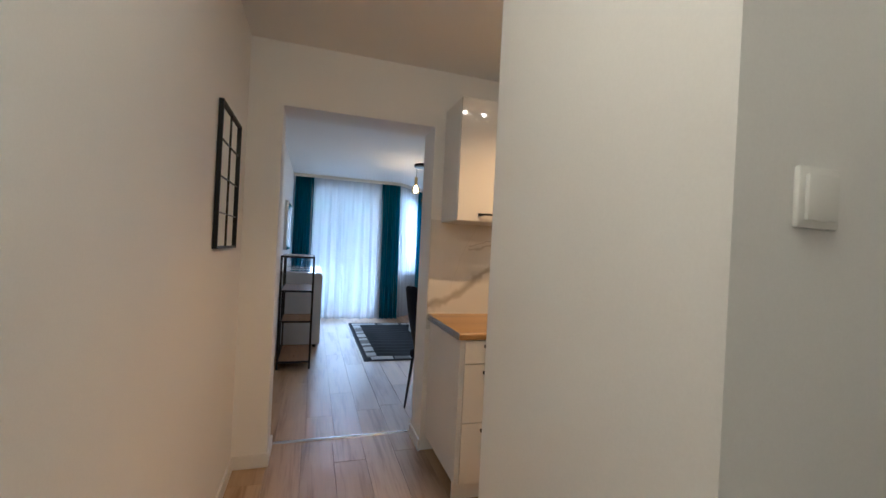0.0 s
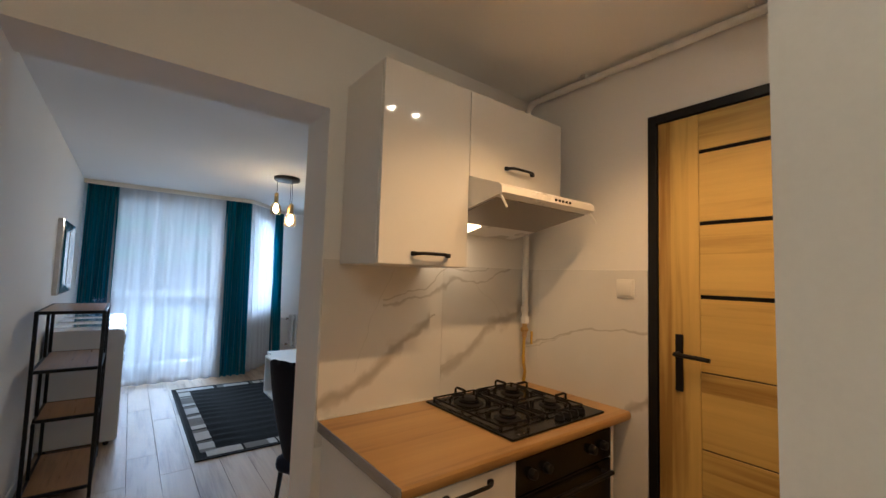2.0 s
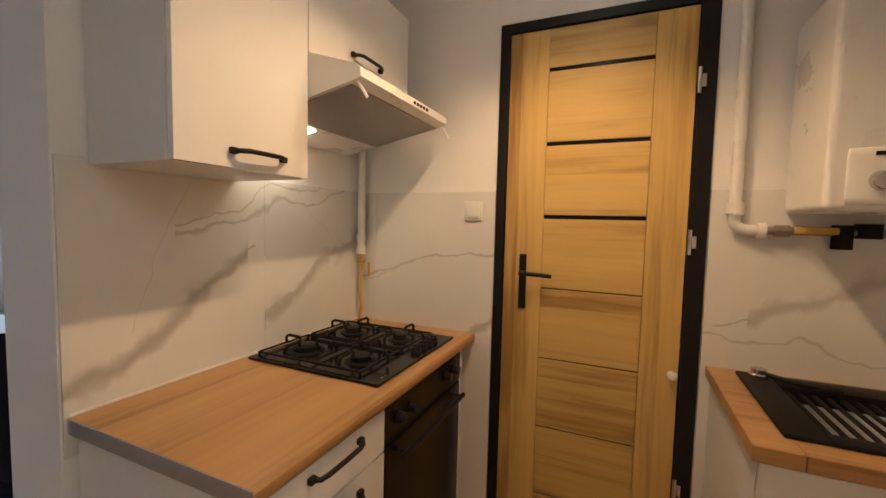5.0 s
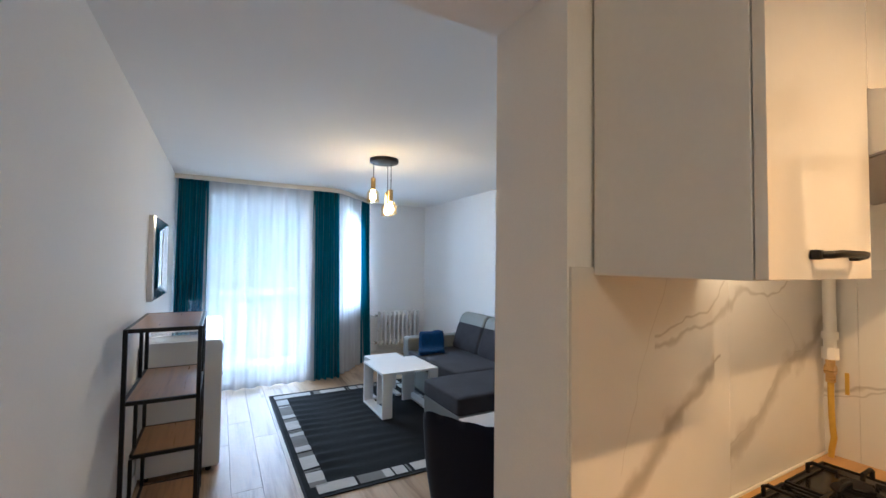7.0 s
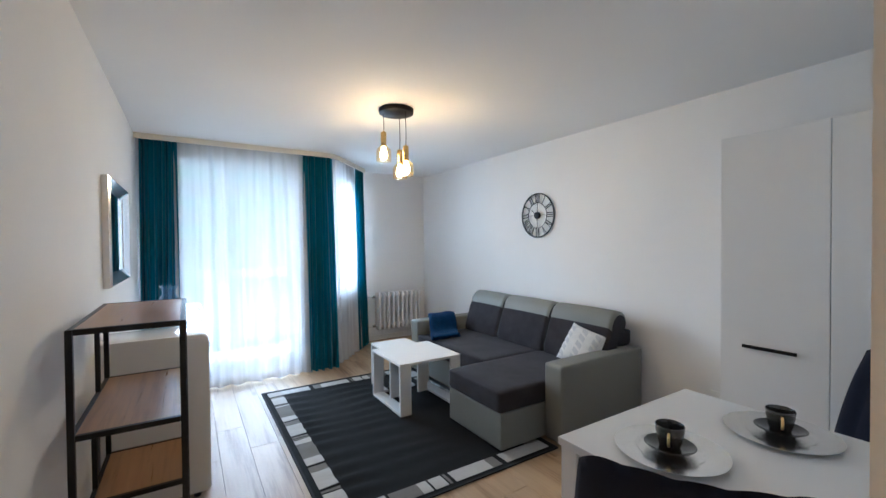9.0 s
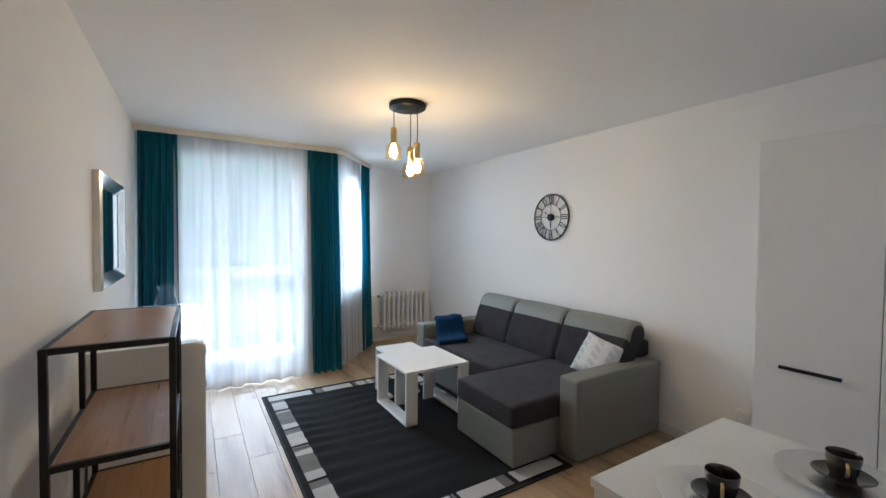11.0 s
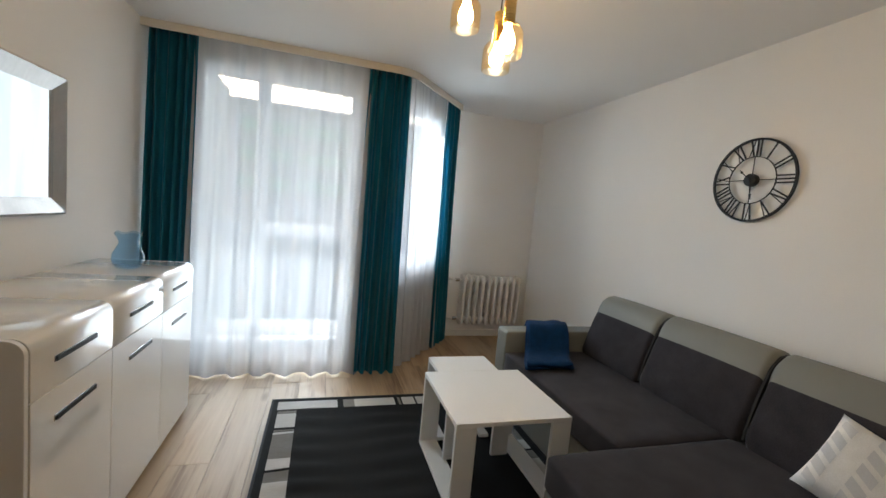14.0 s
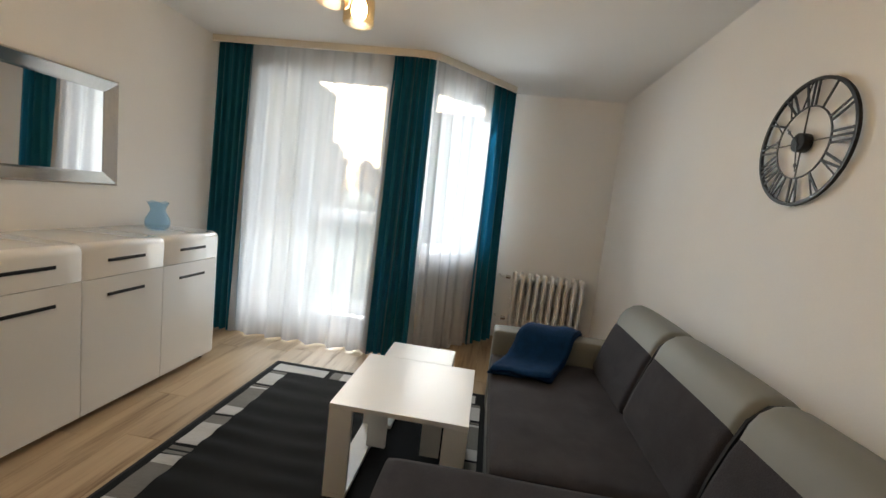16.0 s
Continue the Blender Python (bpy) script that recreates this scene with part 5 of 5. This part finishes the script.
for kind_, a, b in SIDE:
    if a > 0.16:
        for x0 in (RX0 + 0.052, RX1 - 0.052 - 0.115):
            y1, y0 = RY1 - a, RY1 - b
            part("border_block", cloth_patch(x0, x0 + 0.115, y0, y1, 0.0018), "rug_white" if kind_ == "w" else "rug_grey", rug, smooth=50)
for kind_, a, b in ENDS:
    part("border_block", cloth_patch(RX0 + a, RX0 + b, RY1 - 0.155, RY1 - 0.045, 0.0018), "rug_white" if kind_ == "w" else "rug_grey", rug, smooth=50)
    part("border_block", cloth_patch(RX1 - b, RX1 - a, RY0 + 0.045, RY0 + 0.155, 0.0018), "rug_white" if kind_ == "w" else "rug_grey", rug, smooth=50)

# pendant lamp
pd = thing("pendant_lamp", "three-light pendant with brass holders and amber glass shades, lit", "lamp", (1.484, 5.608, 2.50))
part("canopy", lathe((1.484, 5.608, 2.462), [(0.0, 0.0), (0.128, 0.0), (0.134, 0.004), (0.135, 0.036), (0.130, 0.0375)], 48), "black", pd, smooth=40)
for dx, dy, z in ((-0.090, 0.043, 2.090), (0.065, 0.076, 1.972), (0.033, -0.094, 1.968)):
    x, y = 1.484 + dx, 5.608 + dy
    part("cord", tube([(x, y, z + 0.235), (x + 0.003, y, (z + 2.70) / 2 - 0.05), (x, y, 2.463)], 0.0028, 6), "black", pd, "thin black cable")
    part("holder", lathe((x, y, z + 0.115), [(0.0, 0.0), (0.021, 0.0), (0.022, 0.002), (0.022, 0.112), (0.020, 0.115), (0.006, 0.118), (0.005, 0.128), (0.0, 0.128)], 24), "brass", pd, "brushed brass lamp holder", smooth=40)
    gl = lathe((x, y, z), [(0.050, 0.0), (0.056, 0.004), (0.057, 0.012), (0.057, 0.075), (0.054, 0.092), (0.040, 0.112), (0.024, 0.122), (0.022, 0.125)], 36)
    shade = part("shade", gl, "amber", pd, "clear amber glass shade", smooth=True)
    part("bulb", lathe((x, y, z + 0.018), [(0.0, 0.0), (0.016, 0.004), (0.026, 0.016), (0.029, 0.032), (0.025, 0.056), (0.016, 0.078), (0.013, 0.098)], 20), "bulb", pd, "lit warm bulb", smooth=True)
    lamp("pendant_bulb_light", "POINT", 0.24, BULB, pose(x, y, z + 0.008), size=0.028)

# pelmet
run = [Vector((WL + 0.001, 7.400, 0)), Vector((1.40, 7.400, 0))] + arc((1.42, 7.400, 0), (1.548, 7.400, 0), (1.632, 7.496, 0), 10) + [Vector((2.222, 8.172, 0))]
bm = bmesh.new()
rows = []
for k, p in enumerate(run):
    d = (run[min(k + 1, len(run) - 1)] - run[max(k - 1, 0)]).normalized()
    back = Vector((-d.y, d.x, 0)) * 0.018
    rows.append([bm.verts.new(q + Vector((0, 0, z))) for q, z in ((p, 2.447), (p, H - 0.001), (p + back, H - 0.001), (p + back, 2.447))])
for a, b in zip(rows, rows[1:]):
    for k in range(4):
        bm.faces.new((a[k], a[(k + 1) % 4], b[(k + 1) % 4], b[k]))
bm.faces.new(rows[0][::-1])
bm.faces.new(rows[-1])
bmesh.ops.recalc_face_normals(bm, faces=bm.faces)
structure("trim_pelmet", bm, "pelmet", "cream curtain pelmet board curving under the ceiling", "pelmet", smooth=40)


# curtains: hung in folds along a line in plan
def curtain(name, label, material, p, q, folds, top_depth, low_depth, z0, seed, spread=1.0, hem=0.0, shift=0.0, sharp=0.6):
    p, q = Vector(p), Vector(q)
    d = (q - p)
    out = Vector((d.y, -d.x)).normalized()
    th = thing(name, label, "curtain", ((p.x + q.x) / 2, (p.y + q.y) / 2, z0), "window curtains")
    cols, rows_ = folds * 14, 26
    bm = bmesh.new()
    grid = []
    for j in range(rows_ + 1):
        v = j / rows_
        z = 2.494 + (z0 - 2.494) * v
        ring = []
        for i in range(cols + 1):
            u = i / cols
            ph = u * folds * 2 * math.pi + 2.4 * noise.noise((u * folds * 0.55, seed, v * 0.6)) + seed
            s = 0.85 * math.sin(ph) + 0.22 * math.sin(2.3 * ph + seed)
            s = max(-1.0, min(1.0, s))
            s = math.copysign(abs(s) ** sharp, s)
            depth = top_depth + (low_depth - top_depth) * v ** 0.8
            depth *= 0.75 + 0.5 * noise.noise((u * folds * 0.4 + 9, seed, v * 0.4)) + 0.25
            w = 0.5 + (u - 0.5) * (1 + (spread - 1) * v)
            side = 0.004 * noise.noise((u * folds, v * 3, seed + 3))
            pos = p + d * w + out * (depth * s + shift * v + side)
            ring.append(bm.verts.new((pos.x, pos.y, z + (hem * (s * 0.5) if j == rows_ else 0))))
        grid.append(ring)
    for a, b in zip(grid, grid[1:]):
        for i in range(cols):
            bm.faces.new((a[i], a[i + 1], b[i + 1], b[i]))
    if material != "sheer":
        bmesh.ops.solidify(bm, geom=bm.faces[:], thickness=0.002)
    part("cloth", bm, material, th, smooth=True)
    if material == "sheer":
        hb = bmesh.new()
        a = [hb.verts.new(vt) for vt in hem_line(p, d, out, folds, low_depth, seed, spread, shift, sharp, z0, 0.0)]
        b = [hb.verts.new(vt) for vt in hem_line(p, d, out, folds, low_depth, seed, spread, shift, sharp, z0, 0.018)]
        for i in range(len(a) - 1):
            hb.faces.new((a[i], a[i + 1], b[i + 1], b[i]))
        part("hem", hb, "sheer", th, "doubled lower hem", smooth=True)
    return th


def hem_line(p, d, out, folds, low_depth, seed, spread, shift, sharp, z0, up):
    cols = folds * 14
    pts = []
    for i in range(cols + 1):
        u = i / cols
        ph = u * folds * 2 * math.pi + 2.4 * noise.noise((u * folds * 0.55, seed, 0.6)) + seed
        s = 0.85 * math.sin(ph) + 0.22 * math.sin(2.3 * ph + seed)
        s = max(-1.0, min(1.0, s))
        s = math.copysign(abs(s) ** sharp, s)
        depth = low_depth * (0.75 + 0.5 * noise.noise((u * folds * 0.4 + 9, seed, 0.4)) + 0.25)
        side = 0.004 * noise.noise((u * folds, 3, seed + 3))
        w = 0.5 + (u - 0.5) * spread
        pos = p + d * w + out * (depth * s + shift + side + 0.0012)
        pts.append((pos.x, pos.y, z0 + up))
    return pts


curtain("curtain", "teal velvet curtain gathered beside the balcony door", "teal", (-0.290, 7.462), (0.012, 7.462), 5, 0.018, 0.042, 0.012, 1.0, 1.04, shift=0.05)
curtain("curtain", "teal velvet curtain gathered between door and side window", "teal", (1.205, 7.462), (1.545, 7.462), 5, 0.022, 0.052, 0.010, 4.0, 1.14, shift=0.08)
curtain("curtain", "narrow teal velvet curtain beside the radiator", "teal", (2.010, 8.012), (2.215, 8.246), 4, 0.014, 0.034, 0.012, 7.0, 1.15, shift=0.04)
curtain("sheer_curtain", "white sheer voile curtain across the balcony door", "sheer", (-0.02, 7.492), (1.26, 7.492), 7, 0.014, 0.042, 0.014, 2.0, 1.0, hem=0.008, shift=0.11, sharp=1.0)
curtain("sheer_curtain", "white sheer voile curtain across the slanting side window", "sheer", (1.560, 7.540), (2.035, 8.090), 6, 0.013, 0.034, 0.014, 5.0, 1.0, hem=0.008, shift=0.07, sharp=1.0)


# window and balcony door
def glazed(name, label, frame_boxes, panes, place):
    th = thing(name, label, "window", (0, 0, 0), kind="structure")
    for nm, b in frame_boxes:
        bm = box(*b, 0.004)
        bmesh.ops.transform(bm, matrix=place, verts=bm.verts)
        part(nm, bm, "upvc", th)
    for b in panes:
        bm = box(*b)
        bmesh.ops.transform(bm, matrix=place, verts=bm.verts)
        g = part("pane", bm, "pane", th, "clear glass")
        g.visible_shadow = False
    return th


W0, W1 = WY + 0.09, WY + 0.16
glazed("window_1", "white plastic balcony door with two glazed sashes", [
    ("window_frame", (-0.058, 0.000, W0, W1, 0.02, 2.378)), ("window_frame", (1.100, 1.158, W0, W1, 0.02, 2.378)),
    ("mullion", (0.370, 0.465, W0 - 0.01, W1, 0.02, 2.378)),
    ("head", (0.0005, 0.3695, W0, W1, 2.29, 2.378)), ("head", (0.4655, 1.0995, W0, W1, 2.29, 2.378)),
    ("transom", (0.0005, 0.3695, W0, W1, 1.085, 1.175)), ("transom", (0.4655, 1.0995, W0, W1, 1.085, 1.175)),
    ("sill_rail", (0.0005, 0.3695, W0, W1, 0.02, 0.20)), ("sill_rail", (0.4655, 1.0995, W0, W1, 0.02, 0.20))],
    [(0.0005, 0.3695, W0 + 0.03, W0 + 0.036, 0.2005, 1.0845), (0.0005, 0.3695, W0 + 0.03, W0 + 0.036, 1.1755, 2.2895),
     (0.4655, 1.0995, W0 + 0.03, W0 + 0.036, 0.2005, 1.0845), (0.4655, 1.0995, W0 + 0.03, W0 + 0.036, 1.1755, 2.2895)], Matrix.Identity(4))
glazed("window_2", "white plastic side window in the slanting wall", [
    ("window_frame", (0.122, 0.190, 0.08, 0.15, 0.862, 2.378)), ("window_frame", (LEN - 0.21, LEN - 0.142, 0.08, 0.15, 0.862, 2.378)),
    ("head", (0.1905, LEN - 0.2105, 0.08, 0.15, 2.30, 2.378)), ("sill_rail", (0.1905, LEN - 0.2105, 0.08, 0.15, 0.862, 0.94)),
    ("window_sill", (0.122, LEN - 0.142, -0.05, 0.078, 0.862, 0.885))],
    [(0.1905, LEN - 0.2105, 0.11, 0.116, 0.9405, 2.2995)], DIAG)

wh = thing("window_handle", "white lever handle on the balcony door sash", "handle", (0.455, W0 - 0.011, 1.06))
part("plate", box(0.440, 0.462, W0 - 0.019, W0 - 0.0102, 1.02, 1.10, 0.003), "steel", wh)
part("lever", merge(cyl((0.451, W0 - 0.019, 1.075), (0.451, W0 - 0.055, 1.075), 0.008), tube([(0.451, W0 - 0.052, 1.082), (0.451, W0 - 0.052, 0.95)], 0.009, 8)), "steel", wh, smooth=40)

# radiator
ra = thing("radiator", "white cast-iron ribbed radiator with pipes at its side", "radiator", (2.78, 8.36, 0.17))
n_rib = 10
for i in range(n_rib):
    x = 2.452 + (3.118 - 2.452) * i / (n_rib - 1)
    o = soft_box(x - 0.025, x + 0.025, 8.225, 8.375, 0.175, 0.728, 0.024, 0.0, 10)
    for v in o.verts:
        k = min(1, max(0, (abs(v.co.z - 0.4515) - 0.19) / 0.05))
        v.co.x = x + (v.co.x - x) * (0.78 + 0.22 * k * k * (3 - 2 * k))
    part("rib", o, "enamel", ra, smooth=True)
for z in (0.235, 0.668):
    part("header", cyl((2.43, 8.295, z), (3.14, 8.295, z), 0.024), "enamel", ra, smooth=40)
    part("supply_pipe", tube([(2.43, 8.295, z), (2.335, 8.295, z)] + arc((2.33, 8.295, z), (2.30, 8.295, z), (2.30, 8.34, z), 5) + [(2.30, FY - 0.001, z)], 0.010, 10), "enamel", ra, smooth=50)
    part("valve", cyl((2.405, 8.295, z), (2.36, 8.295, z), 0.019, seg=12), "steel", ra, "metal radiator valve", smooth=40)
for x in (2.56, 3.0):
    part("bracket", box(x - 0.012, x + 0.012, 8.37, FY - 0.001, 0.30, 0.33), "enamel", ra)

# dining table
dt = thing("dining_table", "plain white rectangular dining table laid for coffee", "table", (1.61, 3.3, 0))
part("tabletop", box(1.188, 2.036, 2.885, 3.706, 0.740, 0.768, 0.002), "white", dt)
part("apron", box(1.215, 2.010, 3.655, 3.672, 0.65, 0.7395), "white", dt)
part("apron", box(1.215, 2.010, 2.915, 2.932, 0.65, 0.7395), "white", dt)
part("apron", box(1.215, 1.232, 2.9325, 3.6545, 0.65, 0.7395), "white", dt)
part("apron", box(1.993, 2.010, 2.9325, 3.6545, 0.65, 0.7395), "white", dt)
for x in (1.196, 1.962):
    for y in (2.893, 3.632):
        part("leg", box(x, x + 0.066, y, y + 0.066, 0, 0.739, 0.002), "white", dt)


def place_setting(x, y, turn):
    ch = thing("charger_plate", "round silver charger plate on the dining table", "plate", (x, y, 0.768), "place settings")
    part("plate", lathe((x, y, 0.7685), [(0.0, 0.0), (0.090, 0.0), (0.096, 0.002), (0.103, 0.009), (0.160, 0.014), (0.166, 0.0155), (0.1665, 0.017), (0.160, 0.0165), (0.106, 0.0130), (0.101, 0.0115), (0.094, 0.0055), (0.088, 0.004), (0.0, 0.004)], 72), "charger", ch, smooth=30)
    sa = thing("saucer", "dark brown glazed saucer on the charger plate", "saucer", (x, y, 0.773), "place settings")
    part("dish", lathe((x, y, 0.7730), [(0.0, 0.0), (0.040, 0.0), (0.042, 0.004), (0.050, 0.010), (0.072, 0.022), (0.076, 0.025), (0.073, 0.026), (0.046, 0.015), (0.0, 0.013)], 48), "ceramic", sa, smooth=35)
    cu = thing("coffee_cup", "dark brown glazed cup with a short gilt handle", "cup", (x, y, 0.786), "place settings")
    part("bowl", lathe((x, y, 0.7862), [(0.0, 0.0), (0.027, 0.0), (0.030, 0.003), (0.036, 0.022), (0.042, 0.054), (0.0435, 0.073), (0.042, 0.075), (0.0405, 0.073), (0.039, 0.054), (0.032, 0.020), (0.0, 0.012)], 40), "ceramic", cu, smooth=40)
    a = radians(turn)
    dx, dy = math.cos(a), math.sin(a)
    loop = [(x + dx * (0.040 + 0.016 * math.sin(t)), y + dy * (0.040 + 0.016 * math.sin(t)), 0.826 + 0.019 * math.cos(t)) for t in (math.pi * k / 8 for k in range(9))]
    part("handle", tube(loop, 0.0042, 8), "brass", cu, "short gilt loop handle", smooth=50)


place_setting(1.405, 3.430, 205)
place_setting(1.845, 3.285, 205)


# upholstered chairs
def chair(m, label):
    th = thing("dining_chair", label, "chair", (0, 0, 0), "dining chairs")
    # built facing +x, with its seat's middle over the origin
    part("seat", soft_box(-0.20, 0.235, -0.225, 0.225, 0.405, 0.485, 0.035, 0.012, 12), "navy", th, smooth=True)
    bm = bmesh.new()
    nu, nv = 40, 20
    for face in (0, 1):
        rows = []
        for j in range(nv + 1):
            v = j / nv
            z = 0.43 + 0.588 * v
            half = 0.205 + 0.028 * math.sin(math.pi * min(1, v * 0.9))
            ring = []
            for i in range(nu + 1):
                u = 2 * i / nu - 1
                top = 1 - 0.035 * abs(u) ** 7
                zz = 0.43 + (z - 0.43) * top
                x = -0.190 - 0.145 * v ** 1.15 + 0.055 * u * u
                quilt = 0.010 * abs(math.sin(2.5 * math.pi * (u + 1) * 0.5 * 1.0 * 2)) * min(1, 4 * (1 - v) + 0.2)
                edge = 0.034 * (max(0, 1 - abs(u) ** 8)) * (max(0, 1 - v ** 14)) ** 0.5
                rise = 0.003 * abs(math.sin(2.5 * math.pi * (u + 1))) * v ** 6
                ring.append((x + (edge + quilt if face == 0 else -edge * 0.6), u * half, zz + rise))
            rows.append([bm.verts.new(p) for p in ring])
        for a, b in zip(rows, rows[1:]):
            for i in range(nu):
                bm.faces.new((a[i], a[i + 1], b[i + 1], b[i]))
    bmesh.ops.remove_doubles(bm, verts=bm.verts, dist=0.0008)
    bmesh.ops.recalc_face_normals(bm, faces=bm.faces)
    part("backrest", bm, "navy", th, smooth=True)
    for sx, sy in ((1, 1), (1, -1), (-1, 1), (-1, -1)):
        part("leg", cyl((0.185 * sx - 0.01, 0.175 * sy, 0.415), (0.215 * sx - 0.01 + (-0.01 if sx < 0 else 0), 0.205 * sy, 0.0), 0.013, 0.008, 12), "black", th, "slim black metal leg", smooth=40)
    th.matrix_world = m
    return th


c1 = chair(pose(1.139, 3.263, 0, 0, 0, 34), "dark navy velvet dining chair with slim black legs")
copy_thing(c1, pose(2.10, 3.245, 0, 0, 0, 135))

# wardrobe
wd = thing("wardrobe", "plain white wardrobe with long dark bar handles", "wardrobe", (3.0, 3.36, 0))
part("body", box(2.770, WR - 0.001, 2.900, 3.874, 0.0, 2.050, 0.002), "white", wd)
for y0, y1, hy in ((3.389, 3.873, (3.51, 3.755)), (2.902, 3.386, (3.02, 3.265))):
    d = part("door", box(2.752, 2.7695, y0, y1, 0.06, 2.048, 0.002), "white", wd)
    bm = box(2.726, 2.736, hy[0], hy[1], 0.852, 0.870, 0.002)
    for y in (hy[0] + 0.02, hy[1] - 0.03):
        box(2.735, 2.7515, y, y + 0.010, 0.856, 0.866, into=bm)
    part("handle", bm, "black", d, "dark bar handle")

# ---- outside ----
bal = thing("balcony", "concrete balcony with a metal rail", "balcony", (0.5, 8.4, -0.2), kind="structure")
part("slab", box(-0.60, 1.9, 7.86, 9.05, -0.20, -0.02), "concrete", bal)
part("side_wall", box(-0.60, -0.32, 7.86, 10.05, -0.019, 2.70), "render", bal, "beige rendered side wall")
part("handrail", box(-0.31, 1.9, 8.985, 9.03, 1.03, 1.06, 0.004), "castiron", bal)
part("lower_rail", box(-0.31, 1.9, 8.995, 9.02, 0.10, 0.125), "castiron", bal)
for i in range(18):
    x = -0.25 + 0.125 * i
    part("baluster", box(x, x + 0.014, 9.0, 9.014, 0.1255, 1.0295), "castiron", bal)
GZ = -8.5


def hill(x, y):
    return 8.0 / (1 + math.exp(-(y - 74) / 6))


gm = bmesh.new()
gn = 60
gg = []
for i in range(gn + 1):
    row = []
    for j in range(gn + 1):
        x = -900 + 1800 * i / gn
        y = 9.5 + 900 * (j / gn) ** 2.2
        rise = hill(x, y)
        row.append(gm.verts.new((x, y, GZ + rise + 0.4 * noise.noise((x * 0.02, y * 0.02, 0)))))
    gg.append(row)
for i in range(gn):
    for j in range(gn):
        gm.faces.new((gg[i][j], gg[i + 1][j], gg[i + 1][j + 1], gg[i][j + 1]))
structure("ground", gm, "grass", "green grassy slope below the balcony", "ground", True)


def tree(x, y, z, h, seed):
    rnd = random.Random(seed)
    th = thing("tree", "leafy green tree on the slope outside", "tree", (x, y, z), "trees outside")
    part("trunk", cyl((x, y, z - 0.3), (x + 0.1, y, z + h * 0.45), 0.22, 0.10, 8), "bark", th)
    bm = bmesh.new()
    for _ in range(2200):
        a, r = rnd.uniform(0, 2 * math.pi), rnd.random() ** 0.5
        hh = rnd.random()
        w = h * 0.33 * (math.sin(math.pi * min(1, hh * 0.9 + 0.08)) ** 0.7) * (0.8 + 0.35 * noise.noise((math.cos(a) * 1.5, hh * 3, seed)))
        c = Vector((x + r * w * math.cos(a), y + r * w * math.sin(a), z + h * (0.25 + 0.75 * hh)))
        s = rnd.uniform(0.10, 0.24) * h / 9
        e = Euler((rnd.uniform(0, 6), rnd.uniform(0, 6), rnd.uniform(0, 6))).to_matrix()
        q = [bm.verts.new(c + e @ Vector(k) * s) for k in ((-1, -0.6, 0), (0.2, -0.8, 0.2), (1, 0.2, 0), (0.1, 0.9, -0.2), (-0.8, 0.5, 0.1))]
        bm.faces.new(q)
    part("crown", bm, "leaf", th)


for k, (x, y, h) in enumerate(((-30, 82, 11), (-25, 88, 9), (-37, 86, 10), (-48, 80, 11), (-21, 84, 8), (-33, 90, 12), (-27, 78, 8), (-18, 90, 9))):
    tree(x, y, GZ + hill(x, y), h, 40 + k)


# apartment block across the green
def apartment_block(x0, y, z1):
    th = thing("apartment_building", "long pale apartment block with green balcony fronts", "building", (x0 + 30, y, GZ))
    part("end_wall", box(x0, x0 + 2.6, y - 0.6, y + 11, GZ, z1 - 0.2), "brick_brown", th, "brown end bay")
    part("wall", box(x0 + 2.605, x0 + 60, y, y + 11, GZ, z1), "facade", th)
    part("roof", box(x0 - 0.3, x0 + 60.3, y - 0.9, y + 11.3, z1 + 0.002, z1 + 0.35), "concrete", th)
    storey, bay = 2.75, 5.4
    for j in range(7):
        top_ = z1 - storey * j
        for i in range(7):
            bx = x0 + 3.2 + bay * i
            w = part("window", box(bx + 0.5, bx + 2.1, y - 0.06, y + 0.03, top_ - 2.2, top_ - 0.6), "farglass", th)
            part("window_frame", box(bx + 1.26, bx + 1.34, y - 0.09, y - 0.061, top_ - 2.2, top_ - 0.6), "upvc", w)
            part("window", box(bx + 3.0, bx + 4.7, y - 0.06, y + 0.03, top_ - 2.6, top_ - 0.6), "farglass", th)
            b = part("balcony", box(bx, bx + 5.1, y - 1.25, y - 1.17, top_ - 2.75, top_ - 1.55), "green_panel" if j < 3 else "facade", th, "green balcony front" if j < 3 else "")
            part("floor_slab", box(bx - 0.05, bx + 5.15, y - 1.165, y - 0.001, top_ - 2.9, top_ - 2.74), "concrete", b)


apartment_block(-10.6, 50.0, 10.4)

# ---- floor planks, last ----
PW, PLN = 0.192, 1.285
plank_mesh = {}
rng = random.Random(5)


def plank(x0, x1, y0, y1):
    key = (round(x1 - x0, 3), round(y1 - y0, 3))
    if key not in plank_mesh:
        bm = box(0, key[0], 0, key[1], -0.0088, 0.0, 0.0014, 1)
        me = bpy.data.meshes.new("plank")
        bm.to_mesh(me)
        bm.free()
        me.materials.append(M["plank"])
        plank_mesh[key] = me
    ob = new("plank", plank_mesh[key])
    ob.parent = floor
    ob.location = (x0, y0, 0)


def lay(x0, x1, ya, yb, seed):
    x, row = x0, 0
    while x < x1 - 0.01:
        xe = min(x + PW, x1)
        y = ya
        first = PLN * ((row * 0.37 + seed) % 1.0)
        nxt = ya + (first if first > 0.25 else first + 0.4)
        while y < yb - 0.01:
            ye = min(nxt, yb)
            if yb - ye < 0.12:
                ye = yb
            plank(x + 0.0004, xe - 0.0004, y + 0.0004, ye - 0.0004)
            y, nxt = ye, ye + PLN
        x, row = xe, row + 1


lay(HL, DX, -1.70, 2.88, 0.2)
lay(WL, WR, 2.881, 8.40, 0.55)
